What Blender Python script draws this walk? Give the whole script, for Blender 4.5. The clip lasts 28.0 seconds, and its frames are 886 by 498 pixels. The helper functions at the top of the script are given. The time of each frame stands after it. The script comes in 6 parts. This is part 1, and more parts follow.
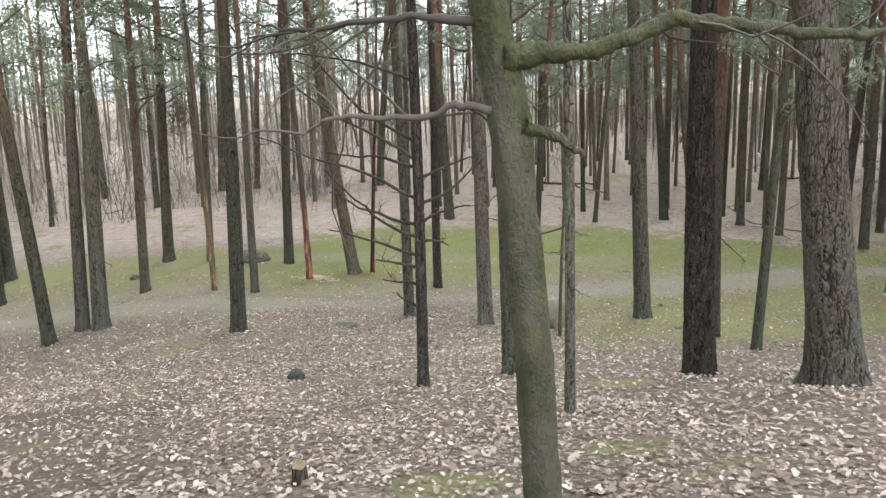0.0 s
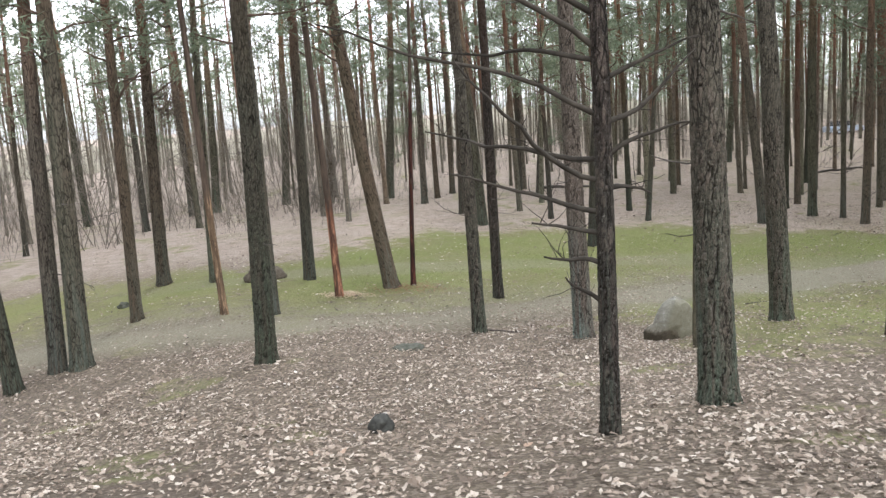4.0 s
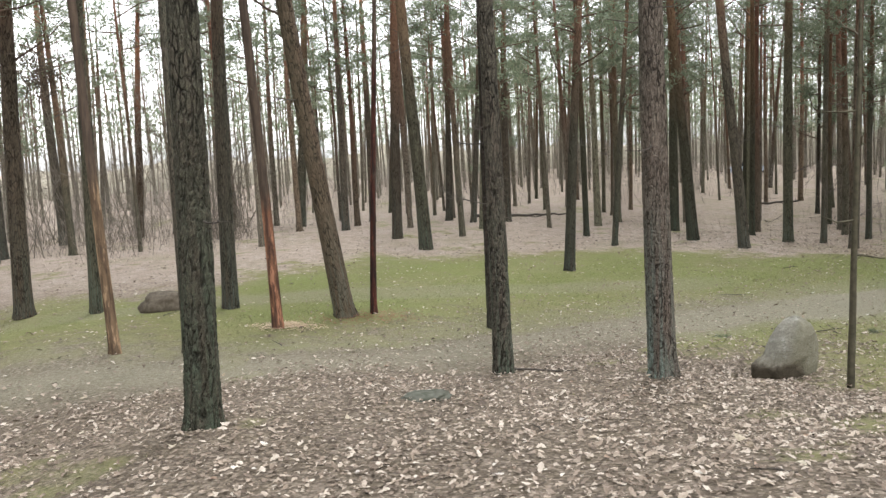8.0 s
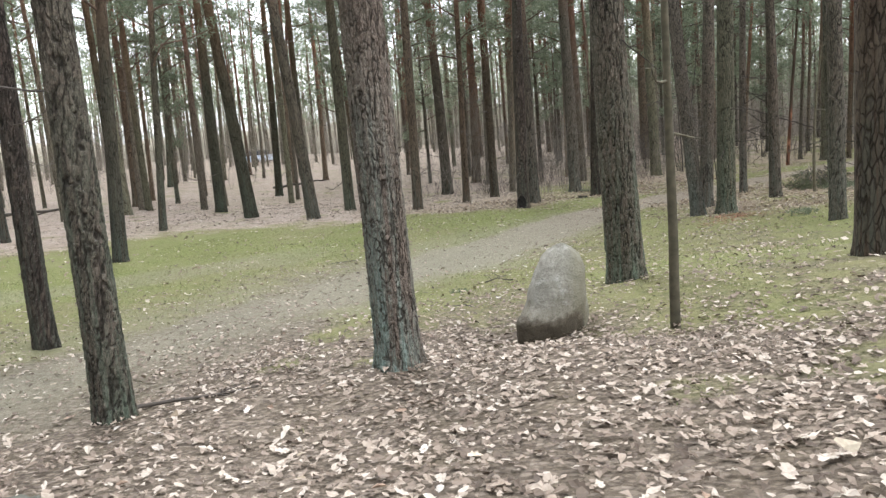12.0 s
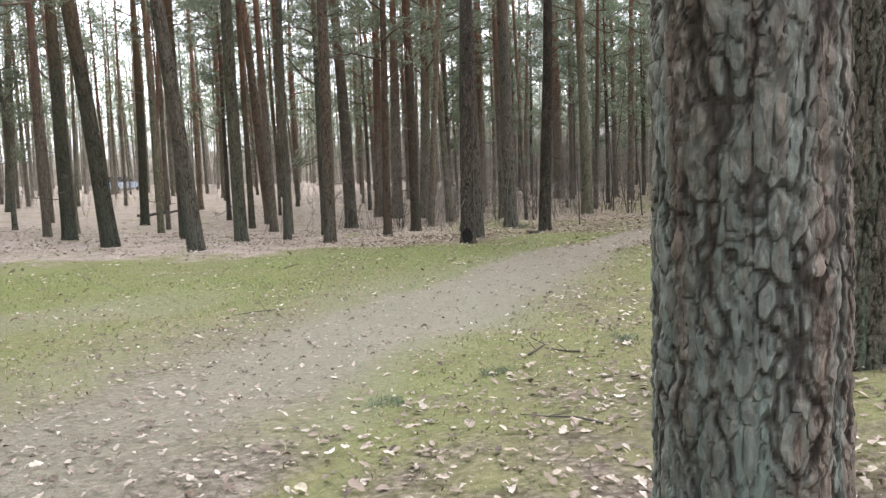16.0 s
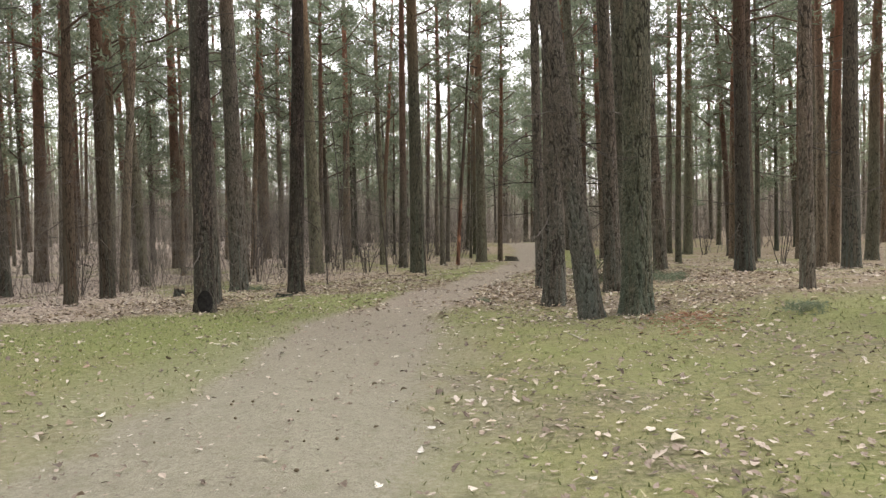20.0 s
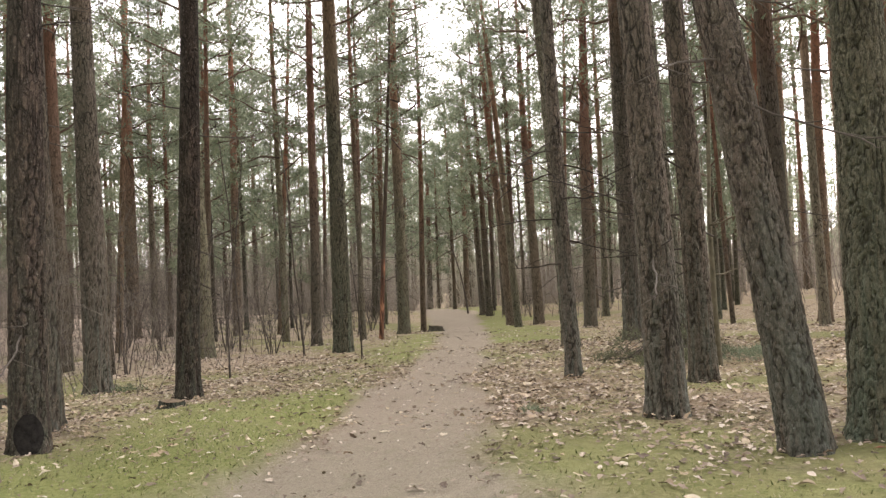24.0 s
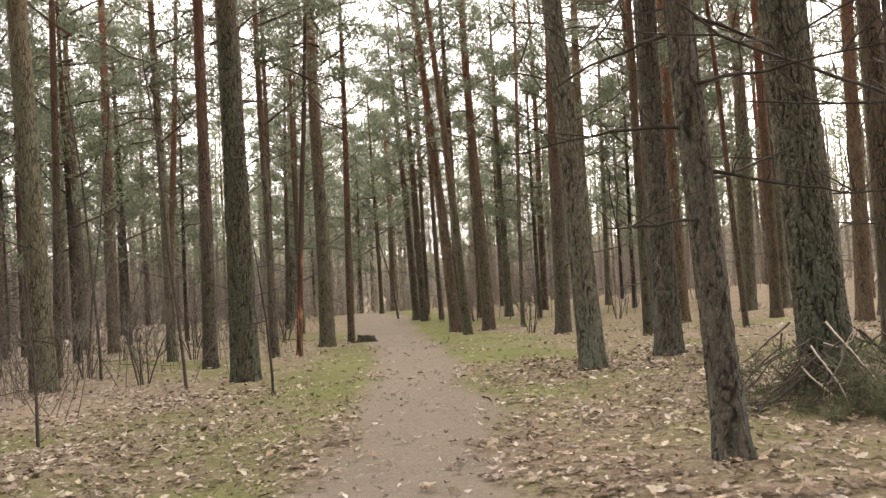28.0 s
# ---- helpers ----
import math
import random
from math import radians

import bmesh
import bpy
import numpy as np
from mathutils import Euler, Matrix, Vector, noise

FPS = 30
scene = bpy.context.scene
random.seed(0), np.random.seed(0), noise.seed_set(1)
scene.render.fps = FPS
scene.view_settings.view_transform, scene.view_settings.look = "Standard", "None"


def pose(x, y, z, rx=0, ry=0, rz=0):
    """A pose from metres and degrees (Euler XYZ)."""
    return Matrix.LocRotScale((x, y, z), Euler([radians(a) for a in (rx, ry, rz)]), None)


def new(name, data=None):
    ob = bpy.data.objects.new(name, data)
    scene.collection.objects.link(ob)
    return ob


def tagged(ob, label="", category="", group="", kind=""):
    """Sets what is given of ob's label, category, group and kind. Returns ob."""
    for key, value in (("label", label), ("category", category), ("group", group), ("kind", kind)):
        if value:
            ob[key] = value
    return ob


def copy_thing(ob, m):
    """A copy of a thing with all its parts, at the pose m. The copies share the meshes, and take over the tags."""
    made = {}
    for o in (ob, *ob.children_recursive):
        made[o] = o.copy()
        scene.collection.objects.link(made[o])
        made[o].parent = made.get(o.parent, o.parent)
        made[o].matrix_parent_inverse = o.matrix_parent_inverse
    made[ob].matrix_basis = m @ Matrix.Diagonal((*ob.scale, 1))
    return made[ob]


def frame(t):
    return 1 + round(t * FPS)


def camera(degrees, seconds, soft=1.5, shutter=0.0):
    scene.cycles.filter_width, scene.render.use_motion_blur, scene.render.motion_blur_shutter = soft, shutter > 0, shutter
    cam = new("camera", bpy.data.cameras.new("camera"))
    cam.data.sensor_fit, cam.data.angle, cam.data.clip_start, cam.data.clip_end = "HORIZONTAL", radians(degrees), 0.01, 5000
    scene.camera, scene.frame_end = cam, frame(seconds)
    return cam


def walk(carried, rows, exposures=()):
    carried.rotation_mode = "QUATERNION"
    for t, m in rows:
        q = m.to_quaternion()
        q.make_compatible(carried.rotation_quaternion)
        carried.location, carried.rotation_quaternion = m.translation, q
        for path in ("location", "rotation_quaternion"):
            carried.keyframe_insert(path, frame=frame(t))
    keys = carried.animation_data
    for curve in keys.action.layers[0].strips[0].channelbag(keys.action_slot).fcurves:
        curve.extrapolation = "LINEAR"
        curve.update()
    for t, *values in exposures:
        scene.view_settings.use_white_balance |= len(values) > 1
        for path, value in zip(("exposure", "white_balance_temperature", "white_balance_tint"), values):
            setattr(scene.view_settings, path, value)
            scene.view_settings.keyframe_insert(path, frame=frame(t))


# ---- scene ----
cam = camera(57.7, 28.0, soft=1.4)
# seconds: eye x, y, z, then yaw, pitch, roll in degrees
ROWS = [
    (0.0, 0.002, 0.004, 1.493, -0.32, -11.73, 1.55),
    (0.5, -0.189, 0.550, 1.295, 2.27, -12.07, 1.24),
    (1.0, -0.362, 1.109, 1.112, 4.13, -12.15, 1.46),
    (1.5, -0.587, 1.701, 0.940, 3.77, -11.47, 2.08),
    (2.0, -0.859, 2.378, 0.758, 3.90, -10.47, 2.59),
    (2.5, -1.122, 3.022, 0.571, 1.33, -10.71, 3.86),
    (3.0, -1.447, 3.694, 0.322, 0.50, -10.01, 4.39),
    (3.5, -1.754, 4.337, 0.097, -1.21, -11.35, 4.89),
    (4.0, -2.014, 5.025, -0.115, -1.60, -9.94, 4.16),
    (4.5, -2.202, 5.675, -0.304, -4.52, -10.18, 3.10),
    (6.5, -3.325, 8.580, -1.087, -8.80, -9.34, 3.31),
    (7.0, -3.584, 9.275, -1.281, -8.74, -9.04, 2.96),
    (7.5, -3.764, 9.972, -1.467, -9.16, -8.13, 3.16),
    (8.0, -3.933, 10.690, -1.658, -9.67, -7.07, 2.84),
    (8.5, -4.065, 11.421, -1.865, -11.93, -8.23, 2.58),
    (9.0, -4.183, 12.164, -2.060, -13.87, -8.63, 3.24),
    (9.5, -4.236, 12.964, -2.243, -15.09, -8.30, 4.42),
    (10.0, -4.229, 13.703, -2.398, -18.75, -8.76, 5.50),
    (10.5, -4.148, 14.362, -2.555, -20.41, -8.31, 5.71),
    (11.0, -4.007, 15.005, -2.713, -28.07, -7.23, 5.19),
    (11.5, -3.771, 15.669, -2.877, -34.78, -7.74, 4.20),
    (12.0, -3.486, 16.327, -3.017, -44.82, -9.07, 4.48),
    (12.5, -3.196, 17.047, -3.145, -46.01, -11.07, 4.10),
    (14.5, -1.936, 19.511, -3.609, -48.16, -9.66, 1.33),
    (15.0, -1.485, 20.148, -3.656, -49.94, -8.24, 1.76),
    (15.5, -1.016, 20.708, -3.691, -53.66, -9.25, 1.70),
    (16.0, -0.595, 21.330, -3.753, -53.86, -6.57, 1.99),
    (16.5, -0.211, 21.993, -3.838, -55.81, -7.10, 2.36),
    (17.0, 0.177, 22.618, -3.926, -55.97, -5.89, 1.94),
    (17.5, 0.609, 23.152, -3.989, -62.14, -5.24, 1.54),
    (18.0, 1.123, 23.688, -4.044, -66.89, -5.56, 2.55),
    (18.5, 1.580, 24.152, -4.101, -70.05, -3.81, 1.75),
    (19.0, 2.219, 24.693, -4.178, -73.73, -4.72, 2.33),
    (19.5, 2.824, 25.217, -4.252, -74.73, -2.82, 0.77),
    (20.0, 3.347, 25.653, -4.315, -77.02, -2.51, 1.14),
    (20.5, 4.017, 26.154, -4.377, -76.56, -1.84, 2.13),
    (21.0, 4.678, 26.544, -4.418, -81.70, -2.05, 3.88),
    (21.5, 5.343, 26.938, -4.412, -82.87, -2.35, 5.91),
    (23.5, 8.116, 28.108, -4.435, -85.07, -0.35, 2.42),
    (24.0, 8.845, 28.400, -4.447, -85.76, 2.00, 2.59),
    (24.5, 9.615, 28.663, -4.505, -86.94, 1.10, 3.12),
    (25.0, 10.334, 28.896, -4.526, -88.00, 1.95, 2.27),
    (25.5, 11.058, 29.108, -4.541, -89.71, 1.48, 2.50),
    (26.0, 11.784, 29.275, -4.535, -87.32, 1.41, 4.03),
    (26.5, 12.573, 29.403, -4.559, -87.39, 0.36, 4.22),
    (27.0, 13.406, 29.467, -4.557, -87.99, 0.79, 3.81),
    (27.5, 14.206, 29.506, -4.579, -91.22, 2.54, 3.26),
    (28.0, 15.047, 29.469, -4.605, -91.89, 1.89, 3.43),
]
walk(cam, [(t, pose(x, y, z, 90 + pitch, roll, yaw)) for t, x, y, z, yaw, pitch, roll in ROWS],
     exposures=[(0.0, 1.94, 6050, 11), (4.0, 1.92, 6100, 11), (8.0, 1.91, 6400, 10), (12.0, 2.28, 6150, 11), (15.0, 2.42, 6000, 14), (16.0, 2.38, 6100, 14), (17.0, 2.24, 6350, 15), (18.0, 2.25, 6600, 16), (20.0, 2.27, 6600, 14), (21.0, 2.21, 6850, 16), (23.5, 2.5, 6900, 18), (24.5, 2.49, 6950, 18), (26.0, 2.36, 6950, 19), (27.0, 2.44, 7000, 19), (28.0, 2.44, 7200, 20)])

# ---- world and light: a bright overcast day ----
world = bpy.data.worlds.new("overcast_sky")
scene.world = world
world.use_nodes = True
wn = world.node_tree
wn.nodes.clear()
sky = wn.nodes.new("ShaderNodeTexSky")
sky.sky_type, sky.sun_disc = "NISHITA", False
sky.sun_elevation, sky.sun_rotation = radians(42), radians(150)
sky.air_density, sky.dust_density, sky.ozone_density = 1.0, 1.5, 1.0
grey = wn.nodes.new("ShaderNodeHueSaturation")
grey.inputs["Saturation"].default_value = 0.1
wbg = wn.nodes.new("ShaderNodeBackground")
wbg.inputs["Strength"].default_value = 0.15
wout = wn.nodes.new("ShaderNodeOutputWorld")
wn.links.new(sky.outputs[0], grey.inputs["Color"])
wn.links.new(grey.outputs[0], wbg.inputs["Color"])
wn.links.new(wbg.outputs[0], wout.inputs["Surface"])
sun_data = bpy.data.lights.new("sun", "SUN")
sun_data.energy, sun_data.angle, sun_data.color = 0.9, radians(25), (1.0, 0.985, 0.96)
sun = new("sun", sun_data)
sun.rotation_euler = (radians(48), 0, radians(150))


# ---- materials ----
class Nodes:
    """A small helper to write node trees in few lines."""

    def __init__(self, name, rough=0.9, spec=0.2):
        self.mat = bpy.data.materials.new(name)
        self.mat.use_nodes = True
        self.tree = self.mat.node_tree
        self.bsdf = self.tree.nodes["Principled BSDF"]
        self.bsdf.inputs["Roughness"].default_value = rough
        self.bsdf.inputs["Specular IOR Level"].default_value = spec

    def n(self, kind, **sets):
        node = self.tree.nodes.new("ShaderNode" + kind)
        for key, value in sets.items():
            if key in node.inputs:
                node.inputs[key].default_value = value
        return node

    def link(self, a, b):
        self.tree.links.new(a, b)

    def noise(self, scale, detail=4.0, vec=None, rough=0.55, distort=0.0):
        node = self.n("TexNoise", Scale=scale, Detail=detail, Roughness=rough, Distortion=distort)
        if vec is not None:
            self.link(vec, node.inputs["Vector"])
        return node.outputs[0]

    def ramp(self, fac, stops):
        node = self.n("ValToRGB")
        el = node.color_ramp.elements
        while len(el) < len(stops):
            el.new(0.5)
        for e, (p, c) in zip(el, stops):
            e.position, e.color = p, (*c, 1) if len(c) == 3 else c
        self.link(fac, node.inputs[0])
        return node.outputs[0]

    def grey(self, fac, a, b, lo=0.0, hi=1.0):
        node = self.n("MapRange")
        node.inputs["From Min"].default_value, node.inputs["From Max"].default_value = a, b
        node.inputs["To Min"].default_value, node.inputs["To Max"].default_value = lo, hi
        self.link(fac, node.inputs["Value"])
        return node.outputs[0]

    def math(self, op, a, b=None):
        node = self.tree.nodes.new("ShaderNodeMath")
        node.operation = op
        for k, v in enumerate((a, b)):
            if v is None:
                continue
            if isinstance(v, (int, float)):
                node.inputs[k].default_value = v
            else:
                self.link(v, node.inputs[k])
        return node.outputs[0]

    def mix(self, fac, a, b, blend="MIX"):
        node = self.tree.nodes.new("ShaderNodeMix")
        node.data_type, node.blend_type = "RGBA", blend
        for k, v in ((0, fac), (6, a), (7, b)):
            if isinstance(v, (int, float)):
                node.inputs[k].default_value = v
            elif isinstance(v, tuple):
                node.inputs[k].default_value = (*v, 1)
            else:
                self.link(v, node.inputs[k])
        return node.outputs[2]

    def attr(self, name):
        node = self.tree.nodes.new("ShaderNodeAttribute")
        node.attribute_name = name
        return node.outputs["Fac"]

    def coords(self, scale=(1, 1, 1), which="Object"):
        tex = self.n("TexCoord")
        mp = self.tree.nodes.new("ShaderNodeMapping")
        mp.inputs["Scale"].default_value = scale
        self.link(tex.outputs[which], mp.inputs["Vector"])
        return mp.outputs[0]

    def random(self):
        return self.n("ObjectInfo").outputs["Random"]

    def island(self):
        return self.n("NewGeometry").outputs["Random Per Island"]

    def bump(self, height, strength, distance=0.02):
        node = self.n("Bump", Strength=strength, Distance=distance)
        self.link(height, node.inputs["Height"])
        self.link(node.outputs[0], self.bsdf.inputs["Normal"])

    def colour(self, c):
        if isinstance(c, tuple):
            self.bsdf.inputs["Base Color"].default_value = (*c, 1)
        else:
            self.link(c, self.bsdf.inputs["Base Color"])
        return self.mat


def bark_material(name, plates=(0.067, 0.056, 0.042), crack=(0.017, 0.014, 0.01), upper=(0.3, 0.165, 0.105), turn_at=(5.6, 11.0), lichen=0.8, carved=False, teal=((0.05, 0.062, 0.054), (0.13, 0.158, 0.135)), warm=0.7, shady=False):
    """Scots pine bark: furrowed grey-brown plates below, thin orange bark above, lichen by the foot."""
    m = Nodes(name, 0.92, 0.15)
    warp = m.noise(4.0, 4.0, m.coords((1, 1, 0.5)))
    base = m.coords((20.0, 20.0, 4.6))
    add = m.tree.nodes.new("ShaderNodeVectorMath")
    add.operation = "MULTIPLY_ADD"
    m.link(warp, add.inputs[0])
    add.inputs[1].default_value = (3.2, 3.2, 2.2)
    m.link(base, add.inputs[2])
    vor = m.n("TexVoronoi", Scale=1.0)
    vor.feature = "DISTANCE_TO_EDGE"
    m.link(add.outputs[0], vor.inputs["Vector"])
    cracks = m.grey(m.math("ADD", vor.outputs["Distance"], m.math("MULTIPLY", m.math("ADD", m.noise(9.0, 4.0, m.coords((1, 1, 0.3))), -0.5), 0.34)), -0.03, 0.12)
    if carved:
        high = m.n("SeparateXYZ")
        m.link(m.coords(), high.inputs[0])
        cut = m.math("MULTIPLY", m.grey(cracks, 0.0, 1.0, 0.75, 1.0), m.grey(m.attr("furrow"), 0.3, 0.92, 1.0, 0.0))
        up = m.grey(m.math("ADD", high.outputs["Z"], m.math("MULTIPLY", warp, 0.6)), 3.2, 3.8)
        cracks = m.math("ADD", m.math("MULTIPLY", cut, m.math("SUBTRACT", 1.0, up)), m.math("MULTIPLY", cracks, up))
    cell = m.n("TexVoronoi", Scale=1.0)
    m.link(add.outputs[0], cell.inputs["Vector"])
    fine = m.noise(38.0, 6.0, m.coords((1, 1, 0.22)), 0.65)
    mid = m.noise(3.2, 4.0, m.coords((1, 1, 0.45)))
    plate = m.mix(m.grey(cell.outputs["Color"], 0.0, 1.0), tuple(0.75 * c for c in plates), tuple(1.35 * c for c in plates))
    if carved:
        plate = m.mix(m.grey(m.attr("plate"), 0.25, 0.8), tuple(0.72 * c for c in plates), tuple(1.3 * c for c in plates))
    plate = m.mix(m.grey(fine, 0.4, 0.72, 0, 0.8), plate, tuple(2.0 * c + 0.02 for c in plates))
    plate = m.mix(m.grey(m.noise(6.0, 4.0, m.coords((1, 1, 0.6))), 0.55, 0.75, 0, 0.4), plate, (0.12, 0.08, 0.062))
    if carved:
        grit = m.noise(95.0, 8.0, m.coords((1, 1, 0.5)), 0.75)
        plate = m.mix(m.grey(grit, 0.42, 0.62, 0.0, 0.75), tuple(0.5 * c for c in plates), plate)
        plate = m.mix(m.grey(m.noise(30.0, 6.0, m.coords((1, 1, 0.7)), 0.7), 0.58, 0.72, 0, 0.7), plate, (0.3, 0.28, 0.25))
    if carved:
        plate = m.mix(m.grey(m.attr("plate"), 0.52, 0.6, 0, 0.35), plate, (0.14, 0.108, 0.088))
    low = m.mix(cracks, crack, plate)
    sep = m.n("SeparateXYZ")
    m.link(m.coords(), sep.inputs[0])
    z = sep.outputs["Z"]
    foot = m.math("MULTIPLY", m.grey(m.math("ADD", z, m.math("MULTIPLY", mid, -1.6)), 2.2, -0.6), m.grey(m.noise(8.0, 6.0, None, 0.65), 0.4, 0.6))
    if shady:
        foot = m.math("MULTIPLY", foot, m.grey(m.math("ADD", sep.outputs["X"], m.math("MULTIPLY", mid, 0.1)), 0.2, -0.02, 0.25, 1.0))
    low = m.mix(m.math("MULTIPLY", m.math("MULTIPLY", foot, lichen), m.grey(cracks, 0.2, 0.8, 0.25, 1.0)), low, m.mix(fine, *teal))
    low = m.mix(m.grey(m.noise(1.1, 3.0), 0.5, 0.75, 0, 0.35), low, (0.075, 0.085, 0.06))
    top = m.mix(m.grey(mid, 0.3, 0.7), upper, tuple(0.55 * c for c in upper))
    top = m.mix(m.grey(cracks, 0.0, 1.0, 0.55, 0.0), top, crack)
    shift = m.math("ADD", z, m.math("ADD", m.math("MULTIPLY", mid, 3.0), m.math("MULTIPLY", m.random(), -4.0)))
    col = m.mix(m.grey(shift, turn_at[0], turn_at[1]), low, top)
    tone = m.grey(m.random(), 0.0, 1.0, 0.68, 1.3)
    shuffle = m.math("FRACT", m.math("MULTIPLY", m.random(), 7.31))
    col = m.mix(m.grey(shuffle, 0.0, 0.45, 0.45, 0.0), col, m.mix(1.0, col, (0.78, 1.0, 0.72), "MULTIPLY"))
    col = m.mix(m.grey(shuffle, 0.6, 1.0, 0.0, warm), col, m.mix(1.0, col, (1.22, 0.96, 0.8), "MULTIPLY"))
    hsv = m.n("HueSaturation")
    m.link(col, hsv.inputs["Color"])
    m.link(tone, hsv.inputs["Value"])
    m.colour(hsv.outputs[0])
    height = m.math("ADD", m.math("MULTIPLY", cracks, 0.8), m.math("MULTIPLY", fine, 0.4))
    if carved:
        flake = m.n("TexVoronoi", Scale=1.0)
        flake.feature = "F1"
        wob = m.tree.nodes.new("ShaderNodeVectorMath")
        wob.operation = "MULTIPLY_ADD"
        m.link(m.noise(14.0, 4.0, m.coords((1, 1, 0.6))), wob.inputs[0])
        wob.inputs[1].default_value = (3.0, 3.0, 3.0)
        m.link(m.coords((48, 48, 24)), wob.inputs[2])
        m.link(wob.outputs[0], flake.inputs["Vector"])
        height = m.math("ADD", height, m.math("MULTIPLY", m.grey(flake.outputs["Color"], 0, 1), 0.3))
        scale = m.grey(flake.outputs["Color"], 0.0, 1.0, 0.72, 1.3)
        m.link(m.math("MULTIPLY", tone, scale), hsv.inputs["Value"])
    m.bump(height, 0.9, 0.035)
    return m.mat


BARK = bark_material("pine_bark")
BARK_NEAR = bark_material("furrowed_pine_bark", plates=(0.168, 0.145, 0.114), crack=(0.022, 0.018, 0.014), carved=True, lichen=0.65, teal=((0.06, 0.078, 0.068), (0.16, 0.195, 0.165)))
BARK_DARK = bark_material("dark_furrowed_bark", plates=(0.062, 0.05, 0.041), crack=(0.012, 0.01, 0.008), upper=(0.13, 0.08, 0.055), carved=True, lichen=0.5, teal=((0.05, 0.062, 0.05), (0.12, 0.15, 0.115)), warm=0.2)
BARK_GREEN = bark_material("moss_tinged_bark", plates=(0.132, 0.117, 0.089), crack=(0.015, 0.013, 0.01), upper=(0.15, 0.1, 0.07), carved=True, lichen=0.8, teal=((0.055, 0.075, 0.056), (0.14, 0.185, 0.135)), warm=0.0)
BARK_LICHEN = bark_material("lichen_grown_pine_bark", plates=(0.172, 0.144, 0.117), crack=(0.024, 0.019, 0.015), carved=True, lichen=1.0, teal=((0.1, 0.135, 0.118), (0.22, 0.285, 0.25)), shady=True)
# pine bark for far trunks, its plates paled to paint haze
BARK_HAZED = bark_material("hazed_grey_orange_bark", (0.2, 0.172, 0.138), (0.08, 0.067, 0.055), (0.25, 0.15, 0.105), (-3.0, 6.0), 0.0)


def stripped_bark(name, bare=(0.19, 0.092, 0.056), deep=(0.07, 0.036, 0.025), top=2.9):
    """A pine stem whose outer bark has been scraped off below: red inner bark, brown bark above."""
    m = Nodes(name, 0.8, 0.25)
    streak = m.noise(13.0, 6.0, m.coords((1, 1, 0.12)), 0.65)
    patch = m.noise(4.5, 5.0, m.coords((1, 1, 0.4)), 0.6)
    red = m.mix(m.grey(streak, 0.42, 0.57), deep, bare)
    torn = m.noise(11.0, 6.0, m.coords((1, 1, 0.16)), 0.7)
    red = m.mix(m.grey(patch, 0.56, 0.68, 0, 0.8), red, (0.075, 0.055, 0.04))
    red = m.mix(m.grey(torn, 0.54, 0.6, 0, 0.85), red, tuple(2.2 * c for c in bare))
    red = m.mix(m.grey(torn, 0.42, 0.37, 0, 0.8), red, tuple(0.6 * c for c in deep))
    brown = m.mix(m.grey(streak, 0.35, 0.65), (0.045, 0.033, 0.025), (0.11, 0.078, 0.056))
    sep = m.n("SeparateXYZ")
    m.link(m.coords(), sep.inputs[0])
    m.colour(m.mix(m.grey(m.math("ADD", sep.outputs["Z"], m.math("MULTIPLY", patch, 0.9)), top, top + 0.5), red, brown))
    m.bump(m.math("ADD", streak, patch), 0.7, 0.02)
    return m.mat


# bark with plates lightened against the wood's dimness; the orange tops are its own
BARK_LIGHTENED = bark_material("lightened_pine_bark", plates=(0.115, 0.097, 0.073), crack=(0.03, 0.025, 0.019), upper=(0.25, 0.132, 0.09), turn_at=(3.2, 9.0), lichen=0.4)
BARK_RED = stripped_bark("red_inner_bark")
BARK_TAN = stripped_bark("tan_inner_bark", (0.17, 0.115, 0.07), (0.085, 0.055, 0.035), 3.4)
BARK_WINE = stripped_bark("dark_red_inner_bark", (0.062, 0.02, 0.014), (0.024, 0.012, 0.01), 6.0)


def plain_material(name, a, b, scale=8.0, rough=0.9, bump=0.4, random=0.25, detail=5.0, dist=0.02):
    m = Nodes(name, rough, 0.2)
    f = m.noise(scale, detail, m.coords())
    col = m.mix(m.grey(f, 0.3, 0.7), a, b)
    hsv = m.n("HueSaturation")
    m.link(col, hsv.inputs["Color"])
    m.link(m.grey(m.random(), 0, 1, 1 - random, 1 + random), hsv.inputs["Value"])
    m.colour(hsv.outputs[0])
    m.bump(f, bump, dist)
    return m.mat


def mossy_bark():
    m = Nodes("moss_green_smooth_bark", 0.92, 0.15)
    p = m.coords((1, 1, 0.7))
    f, g = m.noise(16.0, 7.0, p, 0.65), m.noise(75.0, 4.0, p, 0.7)
    col = m.mix(m.grey(f, 0.3, 0.68), (0.042, 0.045, 0.023), (0.118, 0.122, 0.058))
    col = m.mix(m.grey(m.noise(5.0, 5.0, p), 0.45, 0.62, 0, 0.65), col, m.mix(g, (0.07, 0.065, 0.055), (0.19, 0.18, 0.155)))
    col = m.mix(m.grey(g, 0.55, 0.72, 0, 0.6), col, (0.035, 0.034, 0.022))
    m.colour(col)
    m.bump(m.math("ADD", f, m.math("MULTIPLY", g, 0.5)), 1.0, 0.03)
    return m.mat


BARK_MOSS = mossy_bark()


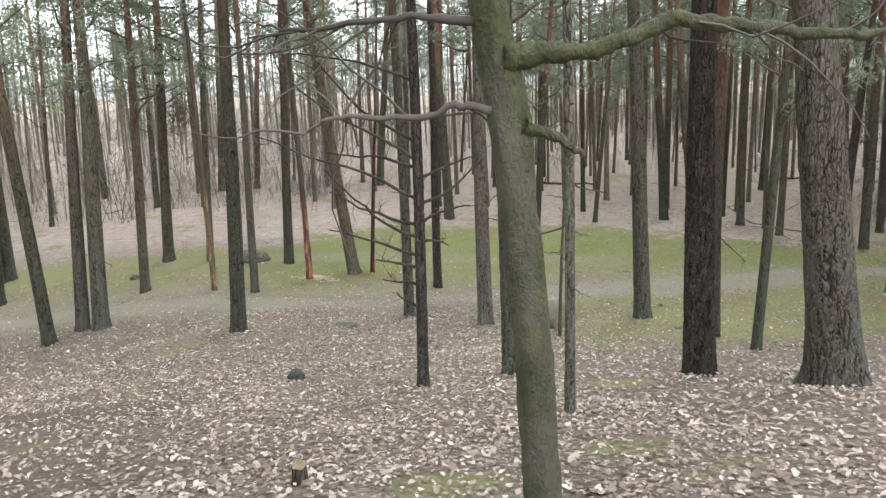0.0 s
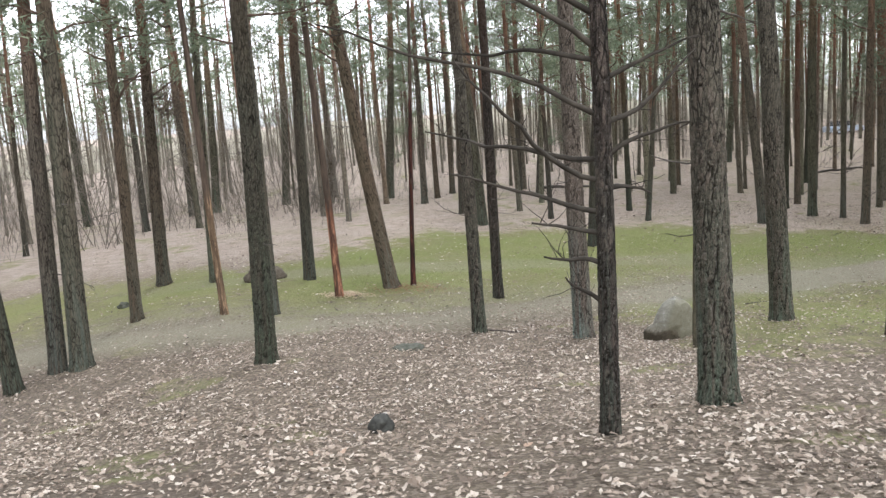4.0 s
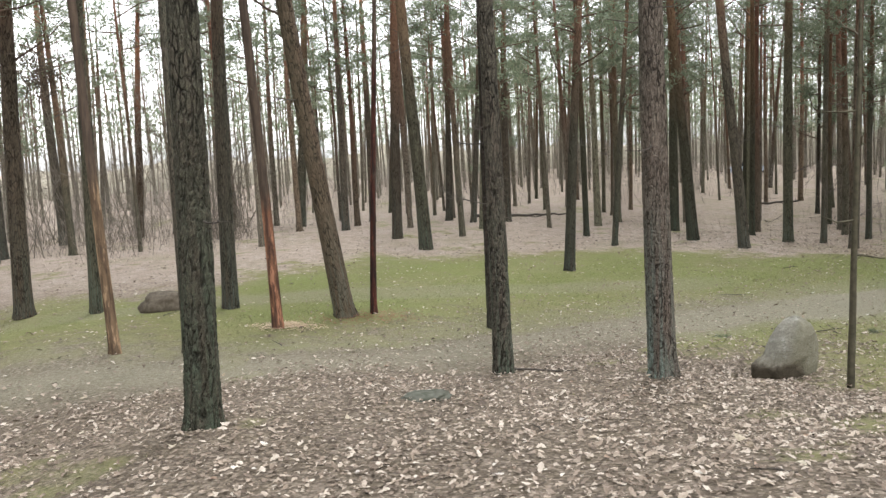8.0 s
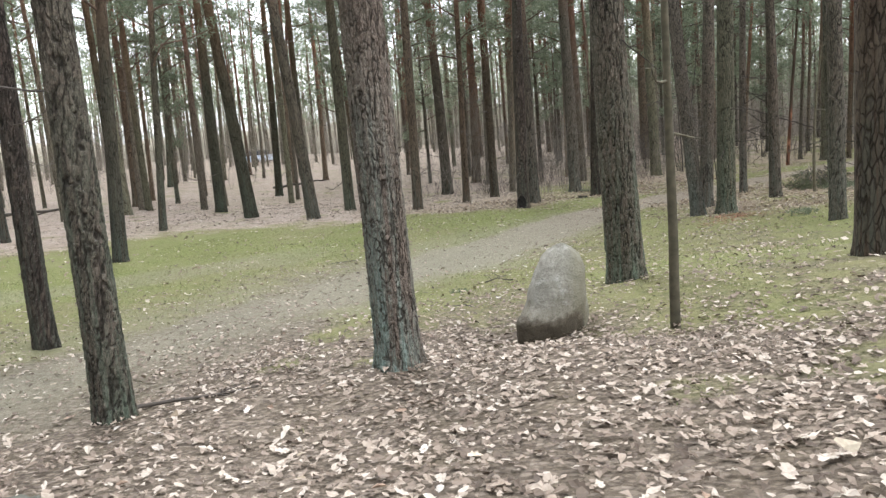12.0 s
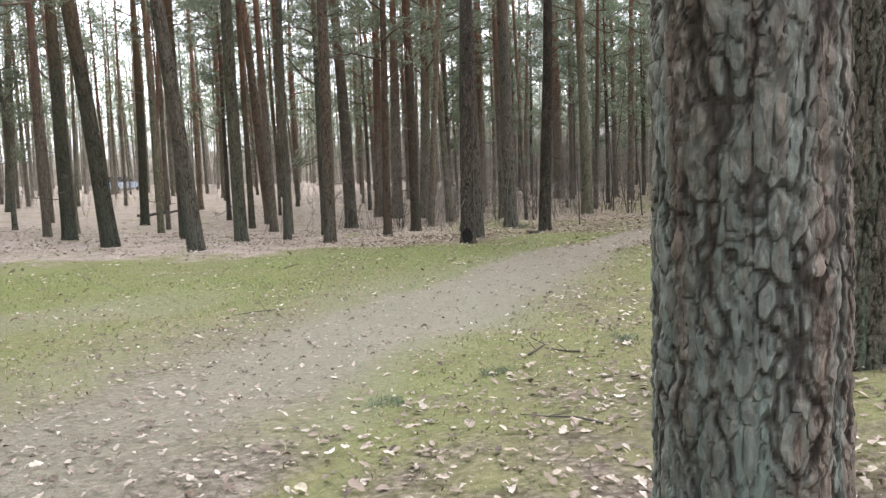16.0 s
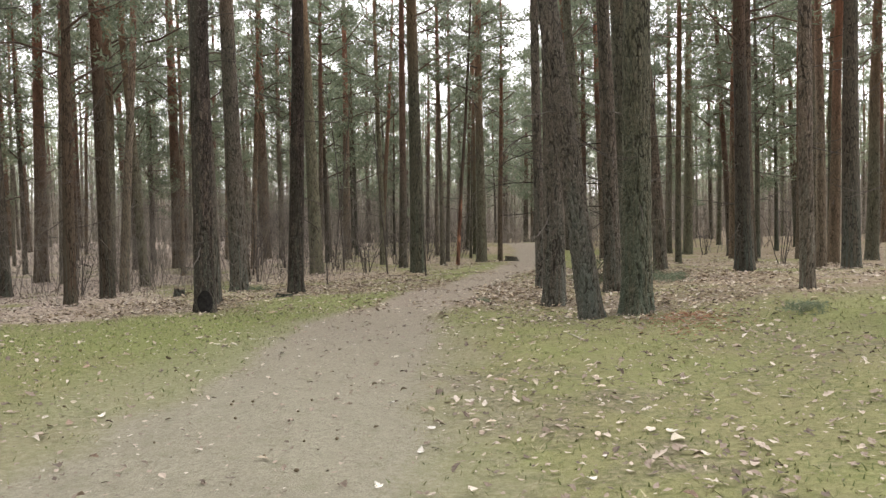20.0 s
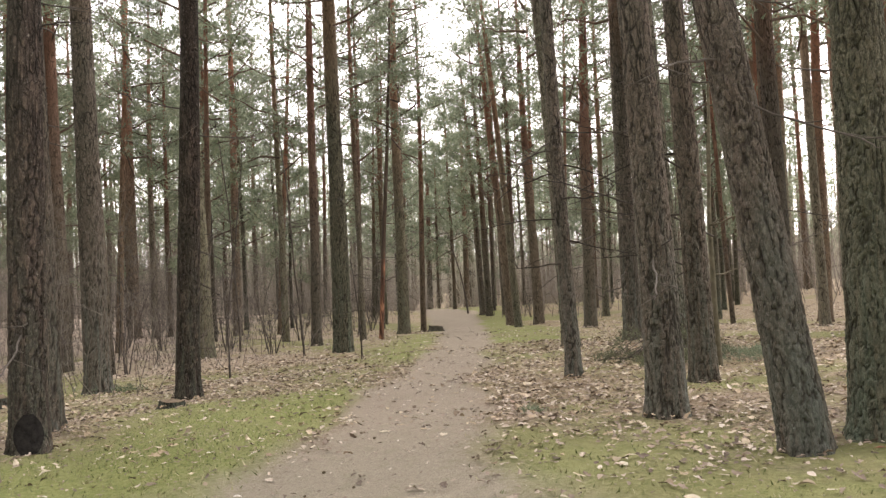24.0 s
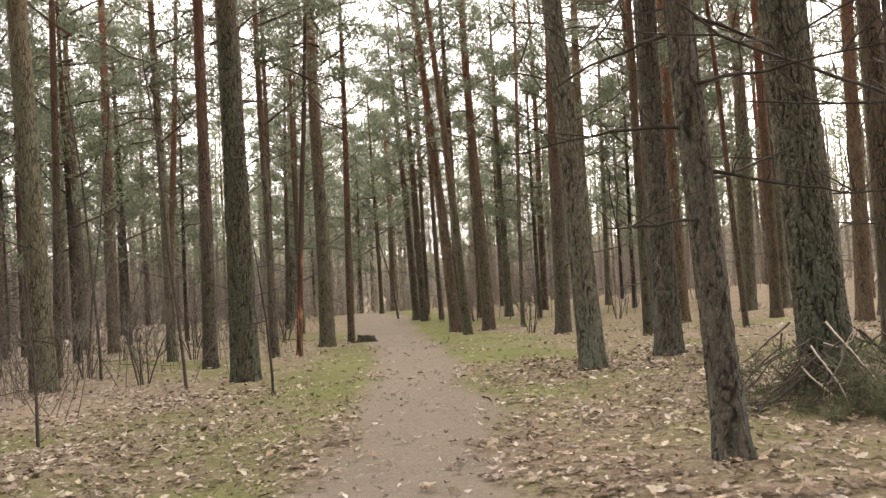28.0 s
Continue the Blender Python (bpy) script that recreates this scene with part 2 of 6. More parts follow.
def needle_material(name, a, b, c):
    m = Nodes(name, 0.6, 0.3)
    m.bsdf.inputs["Subsurface Weight"].default_value = 0.0
    col = m.ramp(m.island(), [(0.0, a), (0.55, b), (1.0, c)])
    hsv = m.n("HueSaturation")
    m.link(col, hsv.inputs["Color"])
    m.link(m.grey(m.random(), 0, 1, 0.75, 1.3), hsv.inputs["Value"])
    m.colour(hsv.outputs[0])
    thin = m.n("BsdfTranslucent")
    m.link(m.mix(0.5, hsv.outputs[0], (0.25, 0.26, 0.19)), thin.inputs["Color"])
    both = m.n("MixShader", Fac=0.37)
    m.link(m.bsdf.outputs[0], both.inputs[1])
    m.link(thin.outputs[0], both.inputs[2])
    m.link(both.outputs[0], m.tree.nodes["Material Output"].inputs["Surface"])
    return m.mat


NEEDLES = needle_material("pine_needles", (0.088, 0.122, 0.074), (0.15, 0.19, 0.118), (0.225, 0.252, 0.165))
NEEDLES_DARK = needle_material("cut_pine_needles", (0.05, 0.062, 0.03), (0.105, 0.115, 0.058), (0.19, 0.185, 0.105))
TWIG = plain_material("dead_twig_bark", (0.055, 0.047, 0.04), (0.12, 0.105, 0.09), 6.0)
DEAD_WOOD = plain_material("dark_dead_branch_bark", (0.028, 0.024, 0.019), (0.068, 0.058, 0.046), 6.0)
TWIG_PALE = plain_material("bare_pale_wood", (0.42, 0.36, 0.28), (0.6, 0.54, 0.45), 9.0, 0.75)
SAPLING_BARK = plain_material("smooth_olive_bark", (0.06, 0.055, 0.036), (0.13, 0.115, 0.078), 9.0)
SHRUB_DIM = plain_material("bare_brown_shrub_bark", (0.1, 0.086, 0.07), (0.19, 0.165, 0.135), 3.0)
# haze of distance is put into these two tones, palest for the far edge
SHRUB = plain_material("lightened_shrub_bark", (0.16, 0.14, 0.12), (0.3, 0.265, 0.225), 3.0)
SHRUB_HAZED = plain_material("hazed_far_thicket", (0.34, 0.32, 0.25), (0.5, 0.47, 0.39), 0.9, 0.95, 0.3)
STUMP_WOOD = plain_material("weathered_stump_wood", (0.1, 0.075, 0.045), (0.22, 0.17, 0.11), 14.0)
SOIL = plain_material("dark_soil", (0.05, 0.04, 0.03), (0.13, 0.1, 0.075), 12.0, 0.95, 0.8)


def leaf_material(name, stops):
    m = Nodes(name, 0.7, 0.25)
    col = m.ramp(m.island(), stops)
    col = m.mix(m.grey(m.noise(55.0, 3.0, m.coords()), 0.35, 0.7, 0, 0.35), col, (0.2, 0.14, 0.1))
    m.colour(col)
    return m.mat


LITTER = leaf_material("dry_leaf", [(0.0, (0.075, 0.058, 0.044)), (0.3, (0.195, 0.153, 0.118)), (0.62, (0.33, 0.268, 0.21)), (0.85, (0.46, 0.392, 0.318)), (1.0, (0.58, 0.52, 0.44))])
LITTER_TAN = leaf_material("tan_leaf", [(0.0, (0.08, 0.058, 0.036)), (0.3, (0.2, 0.15, 0.096)), (0.6, (0.38, 0.3, 0.2)), (0.85, (0.5, 0.42, 0.3)), (1.0, (0.6, 0.53, 0.41))])
LITTER_PALE = leaf_material("bleached_leaf", [(0.0, (0.16, 0.12, 0.08)), (0.5, (0.36, 0.3, 0.21)), (1.0, (0.58, 0.53, 0.42))])


def grass_material():
    m = Nodes("short_grass", 0.7, 0.25)
    m.colour(m.ramp(m.island(), [(0.0, (0.11, 0.13, 0.05)), (0.45, (0.175, 0.19, 0.08)), (0.7, (0.26, 0.25, 0.125)), (1.0, (0.42, 0.37, 0.24))]))
    return m.mat


GRASS = grass_material()


def ground_material():
    """Forest floor: brown litter humus, yellow-green moss and grass, and a trodden grey-brown path."""
    m = Nodes("forest_floor", 0.95, 0.12)
    p = m.coords()
    big = m.noise(0.35, 4.0, p)
    mid = m.noise(2.3, 5.0, p)
    fine = m.noise(17.0, 6.0, p, 0.7)
    grain = m.noise(70.0, 4.0, p, 0.7)
    specks = m.n("TexVoronoi", Scale=21.0)
    m.link(p, specks.inputs["Vector"])
    cellv = m.grey(specks.outputs["Color"], 0.1, 0.9)
    litter = m.ramp(fine, [(0.25, (0.06, 0.046, 0.034)), (0.5, (0.16, 0.128, 0.096)), (0.72, (0.29, 0.24, 0.185))])
    litter = m.mix(m.math("MULTIPLY", m.grey(cellv, 0.45, 1.0), 0.55), litter, (0.44, 0.37, 0.3))
    litter = m.mix(m.grey(specks.outputs["Distance"], 0.38, 0.8, 0.0, 0.5), litter, (0.06, 0.048, 0.038))
    litter = m.mix(m.grey(mid, 0.5, 0.75, 0, 0.5), litter, (0.16, 0.13, 0.085))
    gx = m.n("SeparateXYZ")
    m.link(p, gx.inputs[0])
    pale = m.ramp(fine, [(0.25, (0.2, 0.16, 0.132)), (0.5, (0.42, 0.345, 0.29)), (0.72, (0.58, 0.5, 0.43))])
    pale = m.mix(m.grey(mid, 0.42, 0.66, 0, 0.6), pale, (0.25, 0.195, 0.15))
    pale = m.mix(m.grey(big, 0.5, 0.68, 0, 0.4), pale, (0.24, 0.23, 0.13))
    litter = m.mix(m.grey(gx.outputs["Y"], 31.0, 36.0, 0.0, 0.78), litter, pale)
    tan = m.ramp(fine, [(0.25, (0.15, 0.112, 0.07)), (0.5, (0.31, 0.245, 0.16)), (0.72, (0.46, 0.38, 0.26))])
    litter = m.mix(m.math("MULTIPLY", m.grey(gx.outputs["X"], 13.0, 19.0, 0.0, 0.6), m.grey(gx.outputs["Y"], 36.0, 40.0, 1.0, 0.2)), litter, tan)
    moss = m.ramp(fine, [(0.25, (0.098, 0.105, 0.042)), (0.5, (0.185, 0.19, 0.08)), (0.75, (0.29, 0.28, 0.138))])
    moss = m.mix(m.grey(mid, 0.4, 0.72, 0, 0.55), moss, (0.25, 0.218, 0.125))
    moss = m.mix(m.grey(big, 0.45, 0.7, 0, 0.5), moss, (0.2, 0.225, 0.085))
    moss = m.mix(m.grey(m.attr("moss"), 0.7, 1.0, 0, 0.6), moss, m.mix(m.grey(fine, 0.3, 0.7), (0.12, 0.155, 0.042), (0.228, 0.252, 0.086)))
    dirt = m.ramp(m.math("ADD", m.math("MULTIPLY", grain, 0.6), m.math("MULTIPLY", fine, 0.4)), [(0.28, (0.13, 0.118, 0.084)), (0.5, (0.262, 0.243, 0.178)), (0.72, (0.39, 0.365, 0.285))])
    dirt = m.mix(m.grey(mid, 0.35, 0.7, 0, 0.5), dirt, (0.23, 0.21, 0.155))
    dirt = m.mix(m.grey(gx.outputs["X"], 9.5, 19.0, 0.0, 0.7), dirt, m.ramp(grain, [(0.25, (0.18, 0.145, 0.113)), (0.55, (0.295, 0.24, 0.192)), (0.8, (0.42, 0.35, 0.285))]))
    crumbs = m.noise(26.0, 8.0, p, 0.8)
    dirt = m.mix(m.grey(crumbs, 0.53, 0.66, 0, 0.6), dirt, (0.13, 0.112, 0.085))
    dirt = m.mix(m.grey(m.noise(5.0, 6.0, p, 0.7), 0.52, 0.68, 0, 0.45), dirt, (0.19, 0.185, 0.115))
    moss = m.mix(m.grey(crumbs, 0.54, 0.68, 0, 0.55), moss, (0.1, 0.085, 0.05))
    soft = m.math("ADD", m.attr("moss"), m.math("MULTIPLY", m.math("ADD", mid, -0.5), 0.9))
    col = m.mix(m.grey(soft, 0.3, 0.65), litter, moss)
    col = m.mix(m.math("MULTIPLY", m.attr("humus"), m.grey(fine, 0.3, 0.6, 0.5, 1.0)), col, m.ramp(grain, [(0.3, (0.07, 0.055, 0.043)), (0.7, (0.15, 0.12, 0.095))]))
    worn = m.math("ADD", m.attr("path"), m.math("MULTIPLY", m.math("ADD", fine, -0.5), 0.7))
    col = m.mix(m.grey(worn, 0.25, 0.85), col, dirt)
    m.colour(col)
    m.bump(m.math("ADD", fine, m.math("MULTIPLY", grain, 0.5)), 0.8, 0.04)
    return m.mat


GROUND = ground_material()


def boulder_material():
    m = Nodes("granite_boulder", 0.85, 0.25)
    p = m.coords()
    f = m.noise(9.0, 6.0, p, 0.65)
    g = m.noise(60.0, 3.0, p)
    col = m.mix(m.grey(f, 0.3, 0.7), (0.2, 0.19, 0.155), (0.34, 0.325, 0.275))
    col = m.mix(m.grey(g, 0.55, 0.75, 0, 0.5), col, (0.16, 0.15, 0.125))
    col = m.mix(m.grey(m.noise(2.6, 4.0, p), 0.5, 0.7, 0, 0.5), col, (0.2, 0.2, 0.14))
    col = m.mix(m.grey(m.noise(5.0, 6.0, p, 0.7), 0.55, 0.66, 0, 0.6), col, (0.5, 0.49, 0.45))
    col = m.mix(m.grey(m.noise(22.0, 5.0, p, 0.7), 0.56, 0.68, 0, 0.55), col, (0.13, 0.125, 0.095))
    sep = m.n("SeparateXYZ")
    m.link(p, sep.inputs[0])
    # one steep face toned darker olive, its shade put into the colour
    flank_shade = m.grey(m.math("ADD", m.math("MULTIPLY", sep.outputs["Y"], -1.0), m.math("MULTIPLY", f, 0.15)), 0.2, 0.32, 0, 0.6)
    col = m.mix(flank_shade, col, (0.15, 0.14, 0.085))
    # earth brown on the foot, deepened to paint the shade of its undercut
    earth_shade = m.math("MULTIPLY", m.grey(m.math("ADD", sep.outputs["Z"], m.math("MULTIPLY", m.math("ADD", f, -0.5), 0.35)), 0.52, 0.3), m.grey(sep.outputs["X"], 0.1, -0.15))
    col = m.mix(m.math("MULTIPLY", earth_shade, 0.75), col, (0.115, 0.098, 0.066))
    # near-black band at the base: undercut shade painted over the soil colour
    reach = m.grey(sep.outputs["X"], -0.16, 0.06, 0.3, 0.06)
    foot_shade = m.grey(m.math("SUBTRACT", m.math("ADD", sep.outputs["Z"], m.math("MULTIPLY", m.math("ADD", f, -0.5), 0.3)), reach), 0.04, -0.06)
    col = m.mix(m.math("MULTIPLY", foot_shade, 0.9), col, m.mix(f, (0.035, 0.028, 0.019), (0.085, 0.068, 0.044)))
    m.colour(col)
    m.bump(m.math("ADD", m.math("ADD", f, m.noise(22.0, 5.0, p, 0.7)), m.math("MULTIPLY", g, 0.4)), 0.8, 0.03)
    return m.mat


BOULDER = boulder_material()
MOSS_ROCK = plain_material("mossy_rock", (0.05, 0.055, 0.04), (0.12, 0.12, 0.098), 10.0, 0.9, 0.6)


# ---- mesh helpers ----
def mesh_np(name, verts, faces, mat, smooth=True):
    """A mesh from an array of places and an array (or list of arrays) of faces with equal corner counts."""
    groups = [f for f in (faces if isinstance(faces, list) else [faces]) if len(f)]
    loops = np.concatenate([np.asarray(f, np.int32).ravel() for f in groups])
    sizes = np.concatenate([np.full(len(f), np.shape(f)[1], np.int32) for f in groups])
    me = bpy.data.meshes.new(name)
    verts = np.asarray(verts, np.float32)
    me.vertices.add(len(verts))
    me.vertices.foreach_set("co", verts.ravel())
    me.loops.add(len(loops))
    me.loops.foreach_set("vertex_index", loops)
    me.polygons.add(len(sizes))
    me.polygons.foreach_set("loop_start", np.r_[0, np.cumsum(sizes)[:-1]].astype(np.int32))
    me.polygons.foreach_set("use_smooth", np.full(len(sizes), smooth))
    me.materials.append(mat)
    me.update(calc_edges=True)
    return me


def part(name, me, parent, label=""):
    ob = new(name, me)
    ob.parent = parent
    if label:
        ob["label"] = label
    return ob


class Soup:
    """Gathers tubes and blades into one mesh."""

    def __init__(self):
        self.v, self.q, self.t, self.count = [], [], [], 0

    def tube(self, pts, radii, segs=5):
        pts, radii = np.asarray(pts, float), np.asarray(radii, float)
        n = len(pts)
        tan = np.gradient(pts, axis=0)
        tan /= np.linalg.norm(tan, axis=1)[:, None] + 1e-9
        ref = np.where(np.abs(tan[:, 2:3]) > 0.9, [[1.0, 0, 0]], [[0, 0, 1.0]])
        a = np.cross(tan, ref)
        a /= np.linalg.norm(a, axis=1)[:, None] + 1e-9
        b = np.cross(tan, a)
        th = np.arange(segs) * 2 * np.pi / segs
        ring = pts[:, None] + radii[:, None, None] * (np.cos(th)[None, :, None] * a[:, None] + np.sin(th)[None, :, None] * b[:, None])
        i, j = np.meshgrid(np.arange(n - 1), np.arange(segs), indexing="ij")
        k = (j + 1) % segs
        quads = np.stack([i * segs + j, i * segs + k, (i + 1) * segs + k, (i + 1) * segs + j], -1).reshape(-1, 4)
        self.add(ring.reshape(-1, 3), quads=quads)

    def add(self, verts, quads=None, tris=None):
        if quads is not None and len(quads):
            self.q.append(np.asarray(quads) + self.count)
        if tris is not None and len(tris):
            self.t.append(np.asarray(tris) + self.count)
        self.v.append(np.asarray(verts, float))
        self.count += len(verts)

    def mesh(self, name, mat, smooth=True):
        faces = [np.concatenate(x) for x in (self.q, self.t) if x]
        return mesh_np(name, np.concatenate(self.v), faces, mat, smooth)


def wander(rng, start, way, length, steps, bend=0.25, lift=0.0):
    """A wavering line from start along way."""
    way = np.array(way, float) / np.linalg.norm(way)
    pts = [np.array(start, float)]
    for _ in range(steps):
        way = way + rng.normal(0, bend, 3) + (0, 0, lift)
        way /= np.linalg.norm(way)
        pts.append(pts[-1] + way * length / steps)
    return np.array(pts)



# ---- ground ----
BUMPS = [
    -0.11, -0.11, 0.26, 0.23, 0.02, -0.01, 0, 0,
    -0.2, 0.03, 0.12, 0.25, -0.09, -0.1, -0.02, 0,
    -1.02, 0.56, -0.2, 0.22, -0.13, -0.13, -0.1, -0.02,
    -0.7, 0.89, -0.51, 0.14, 0.03, 0.11, -0.31, -0.17,
    0.59, 0.38, -0.3, 0.24, -0.2, 0.05, -0.3, -0.23,
    0.2, -0.05, 0.4, 0.09, -0.48, -0.03, -0.04, -0.07,
    0, 0.01, 0.23, -0.14, -0.34, -0.05, 0.01, 0,
]


def softplus(v):
    return np.logaddexp(0, v)


def ground_z(x, y):
    """The height of the ground: a slope that runs out into a nearly level floor, with soft bumps."""
    x, y = np.asarray(x, float), np.asarray(y, float)
    s = y + 0.08 * x
    fall = np.clip((x - 14) / 20, 0, 1)
    fall = 1 - fall * fall * (3 - 2 * fall)
    z = -6.0 + 0.29 * 3.5 * fall * (softplus((20.0 - s) / 3.5) - softplus((-9.0 - s) / 3.5))
    for k, c in enumerate(BUMPS):
        cx, cy = -16 + 10 * (k % 8), -4 + 10 * (k // 8)
        z = z + c * np.exp(-((x - cx) ** 2 + (y - cy) ** 2) / 162.0)
    z = z + 0.33 * np.exp(-((x + 5.3) ** 2 + (y - 19.9) ** 2) / 9.0) + 0.3 * np.exp(-((x + 9.0) ** 2 + (y - 26.5) ** 2) / 9.0)
    z = z + 0.24 * np.exp(-((x - 6.4) ** 2 + (y - 21.0) ** 2) / 8.0)
    brow = np.clip((x - 57) / 18, 0, 1)
    z = z - 1.1 * brow * brow * (3 - 2 * brow)
    z = z + 0.02 * np.sin(1.7 * x + 0.6 * y) + 0.018 * np.sin(2.3 * y - 0.9 * x + 1.0)
    return z


def wave(x, y, a=0.0):
    """A cheap uneven field between about -1 and 1."""
    return (np.sin(0.61 * x + 0.9 * np.sin(0.37 * y + a)) + np.sin(0.83 * y - 0.5 * x + 1.7 * a) + 0.7 * np.sin(1.9 * x + 1.3 * y + a) + 0.5 * np.sin(3.1 * y - 2.2 * x + 2 * a)) / 3.0


WAY = [(-60, 33), (-30, 28.5), (-15, 25.8), (-7, 24.5), (-2, 24.6), (2, 26.4), (7, 28.1), (12, 28.95), (16, 29.55), (20, 29.57), (30, 29.5), (39, 29.9), (48, 30.7), (56, 31.5), (62, 33.6), (72, 40)]
HALF = [1.0, 1.0, 1.0, 1.0, 1.0, 1.2, 1.4, 1.35, 1.05, 0.8, 0.8, 0.95, 1.25, 1.6, 1.3, 0.9]


def way_offset(x, y):
    """Signed distance from the middle of the path (positive to the left of its run), and its half width there."""
    x, y = np.asarray(x, float), np.asarray(y, float)
    best = np.full(np.shape(x), 1e9)
    sign, half = np.zeros(np.shape(x)), np.ones(np.shape(x))
    for (ax, ay), (bx, by), ha, hb in zip(WAY, WAY[1:], HALF, HALF[1:]):
        dx, dy = bx - ax, by - ay
        u = np.clip(((x - ax) * dx + (y - ay) * dy) / (dx * dx + dy * dy), 0, 1)
        d = np.hypot(x - ax - u * dx, y - ay - u * dy)
        near = d < best
        best = np.where(near, d, best)
        sign = np.where(near, np.sign(dx * (y - ay) - dy * (x - ax)), sign)
        half = np.where(near, ha + u * (hb - ha), half)
    return best * sign, half


def step(v, a, b):
    t = np.clip((v - a) / (b - a), 0, 1)
    return t * t * (3 - 2 * t)


def path_mask(x, y):
    d, half = way_offset(x, y)
    wide = np.where(d > 0, 1.9 * (1 - step(x, 14, 19)) + 1.0 * (1 - step(x, 5, 10)), 0.5 * (1 - step(x, 12, 18)))
    fringe = 0.5 * (1 - 0.8 * step(x, 13, 18)) * (1 - step(np.abs(d) + 0.5 * wave(2 * x, 2 * y, 1.1), half, half + 0.6 + wide))
    main = 1 - step(np.abs(d) + 0.3 * wave(2 * x, 2 * y), half - 0.7 + 0.35 * step(x, 13, 18), half + 0.6 - 0.35 * step(x, 13, 18))
    main = main * np.interp(x, [-20, -4, 3, 8], [0.8, 0.72, 0.75, 1.0])
    # a fainter second track across the grass, north of the path
    line = 31.6 + 0.06 * (x + 8) - 0.004 * (x - 2) ** 2
    faint = (1 - step(np.abs(y - line) + 0.3 * wave(x, y, 2.0), 0.5, 1.5)) * step(x, -16, -8) * (1 - step(x, 6, 12))
    return np.maximum.reduce([main, fringe, 0.5 * faint])


def moss_mask(x, y):
    """Where grass and moss cover the ground instead of leaf litter."""
    d, half = way_offset(x, y)
    w = wave(x, y, 0.7)
    edge = np.interp(x, [-25, -12, -6, -2, 5, 10, 14, 18, 22, 30, 45, 60], [32, 34, 35.5, 40, 40, 39, 35.6, 34.0, 33.2, 32.6, 32.8, 35])
    north = step(d, 0.3, 1.3) * (1 - step(y + 0.9 * w + 0.6 * wave(2.1 * x, 2.1 * y, 3.3), edge - 2.8, edge + 1.4))
    north = north * np.interp(x, [-25, -14, -8, -3, 10, 13, 18, 20, 21.5, 24.5, 34, 50], [0.6, 0.85, 0.95, 1.05, 1.1, 1.38, 1.38, 1.05, 0.6, 1.2, 1.25, 0.9])
    north = north * np.where(x < 12, np.interp(d, [0, 2.5, 4.5], [0.6, 0.68, 1.0]) * (1 - step(x, 6, 12)) + step(x, 6, 12), 1.0)
    east = step(-d, 0.2, 1.0) * step(x + w, 1.5, 4.5) * (1 - step(x + 1.2 * w, 15.5, 19.0)) * (1 - step(-d, 7, 11))
    far = step(-d, 0.2, 0.9) * step(x, 26, 30) * (1 - step(-d + w, 2.5, 5.0))
    rest = 0.6 * step(w + 0.6 * wave(0.35 * x, 0.35 * y, 3.0), 0.35, 0.95) * step(y, 18, 22)
    rest = np.maximum(rest, step(x, 15, 19) * (0.5 + 0.42 * wave(0.9 * x, 0.9 * y, 2.2)) * (1 - step(np.abs(d), 9, 16)))
    hill = 0.62 * step(wave(1.3 * x, 1.3 * y, 5.1), 0.25, 0.85) * step(y, 1, 5)
    patch = 0.82 + 0.25 * wave(1.7 * x, 1.7 * y, 4.0)
    return np.clip(np.maximum.reduce([north, 0.82 * east, far, rest, hill]) * patch, 0, 1)


def humus_mask(x, y):
    """Bare dark humus on the bank beside the first steps."""
    return 0.9 * step(-x - 0.15 * y, 0.8, 2.8) * (1 - step(y, 10, 17)) * np.clip(0.75 + 0.45 * wave(1.3 * x, 1.3 * y, 2.7), 0, 1)


def lines(lo, hi, fine, out):
    core = np.arange(lo, hi + 1e-6, fine)
    grow = fine * 1.22 ** np.arange(1, 40)
    tail = np.cumsum(grow)
    tail = tail[tail < out]
    return np.r_[lo - tail[::-1], core, hi + tail]


def build_ground():
    xs, ys = lines(-18, 50, 0.25, 900), lines(-4, 46, 0.25, 900)
    gx, gy = np.meshgrid(xs, ys)
    x, y = gx.ravel(), gy.ravel()
    nx, ny = len(xs), len(ys)
    i, j = np.meshgrid(np.arange(ny - 1), np.arange(nx - 1), indexing="ij")
    quads = np.stack([i * nx + j, i * nx + j + 1, (i + 1) * nx + j + 1, (i + 1) * nx + j], -1).reshape(-1, 4)
    rut = path_mask(x, y)
    me = mesh_np("ground", np.c_[x, y, ground_z(x, y) - 0.04 * rut], quads, GROUND)
    for name, values in (("path", rut), ("moss", moss_mask(x, y)), ("humus", humus_mask(x, y))):
        me.attributes.new(name, "FLOAT", "POINT").data.foreach_set("value", values.astype(np.float32))
    return tagged(new("ground", me), "forest floor of dry leaves, moss and a trodden dirt path", "ground", kind="structure")


forest_floor = build_ground()


# ---- leaf litter and grass ----
def scatter(rng, x0, x1, y0, y1, per_m2, density):
    n = int((x1 - x0) * (y1 - y0) * per_m2)
    x, y = rng.uniform(x0, x1, n), rng.uniform(y0, y1, n)
    keep = rng.uniform(0, 1, n) < density(x, y)
    return x[keep], y[keep]


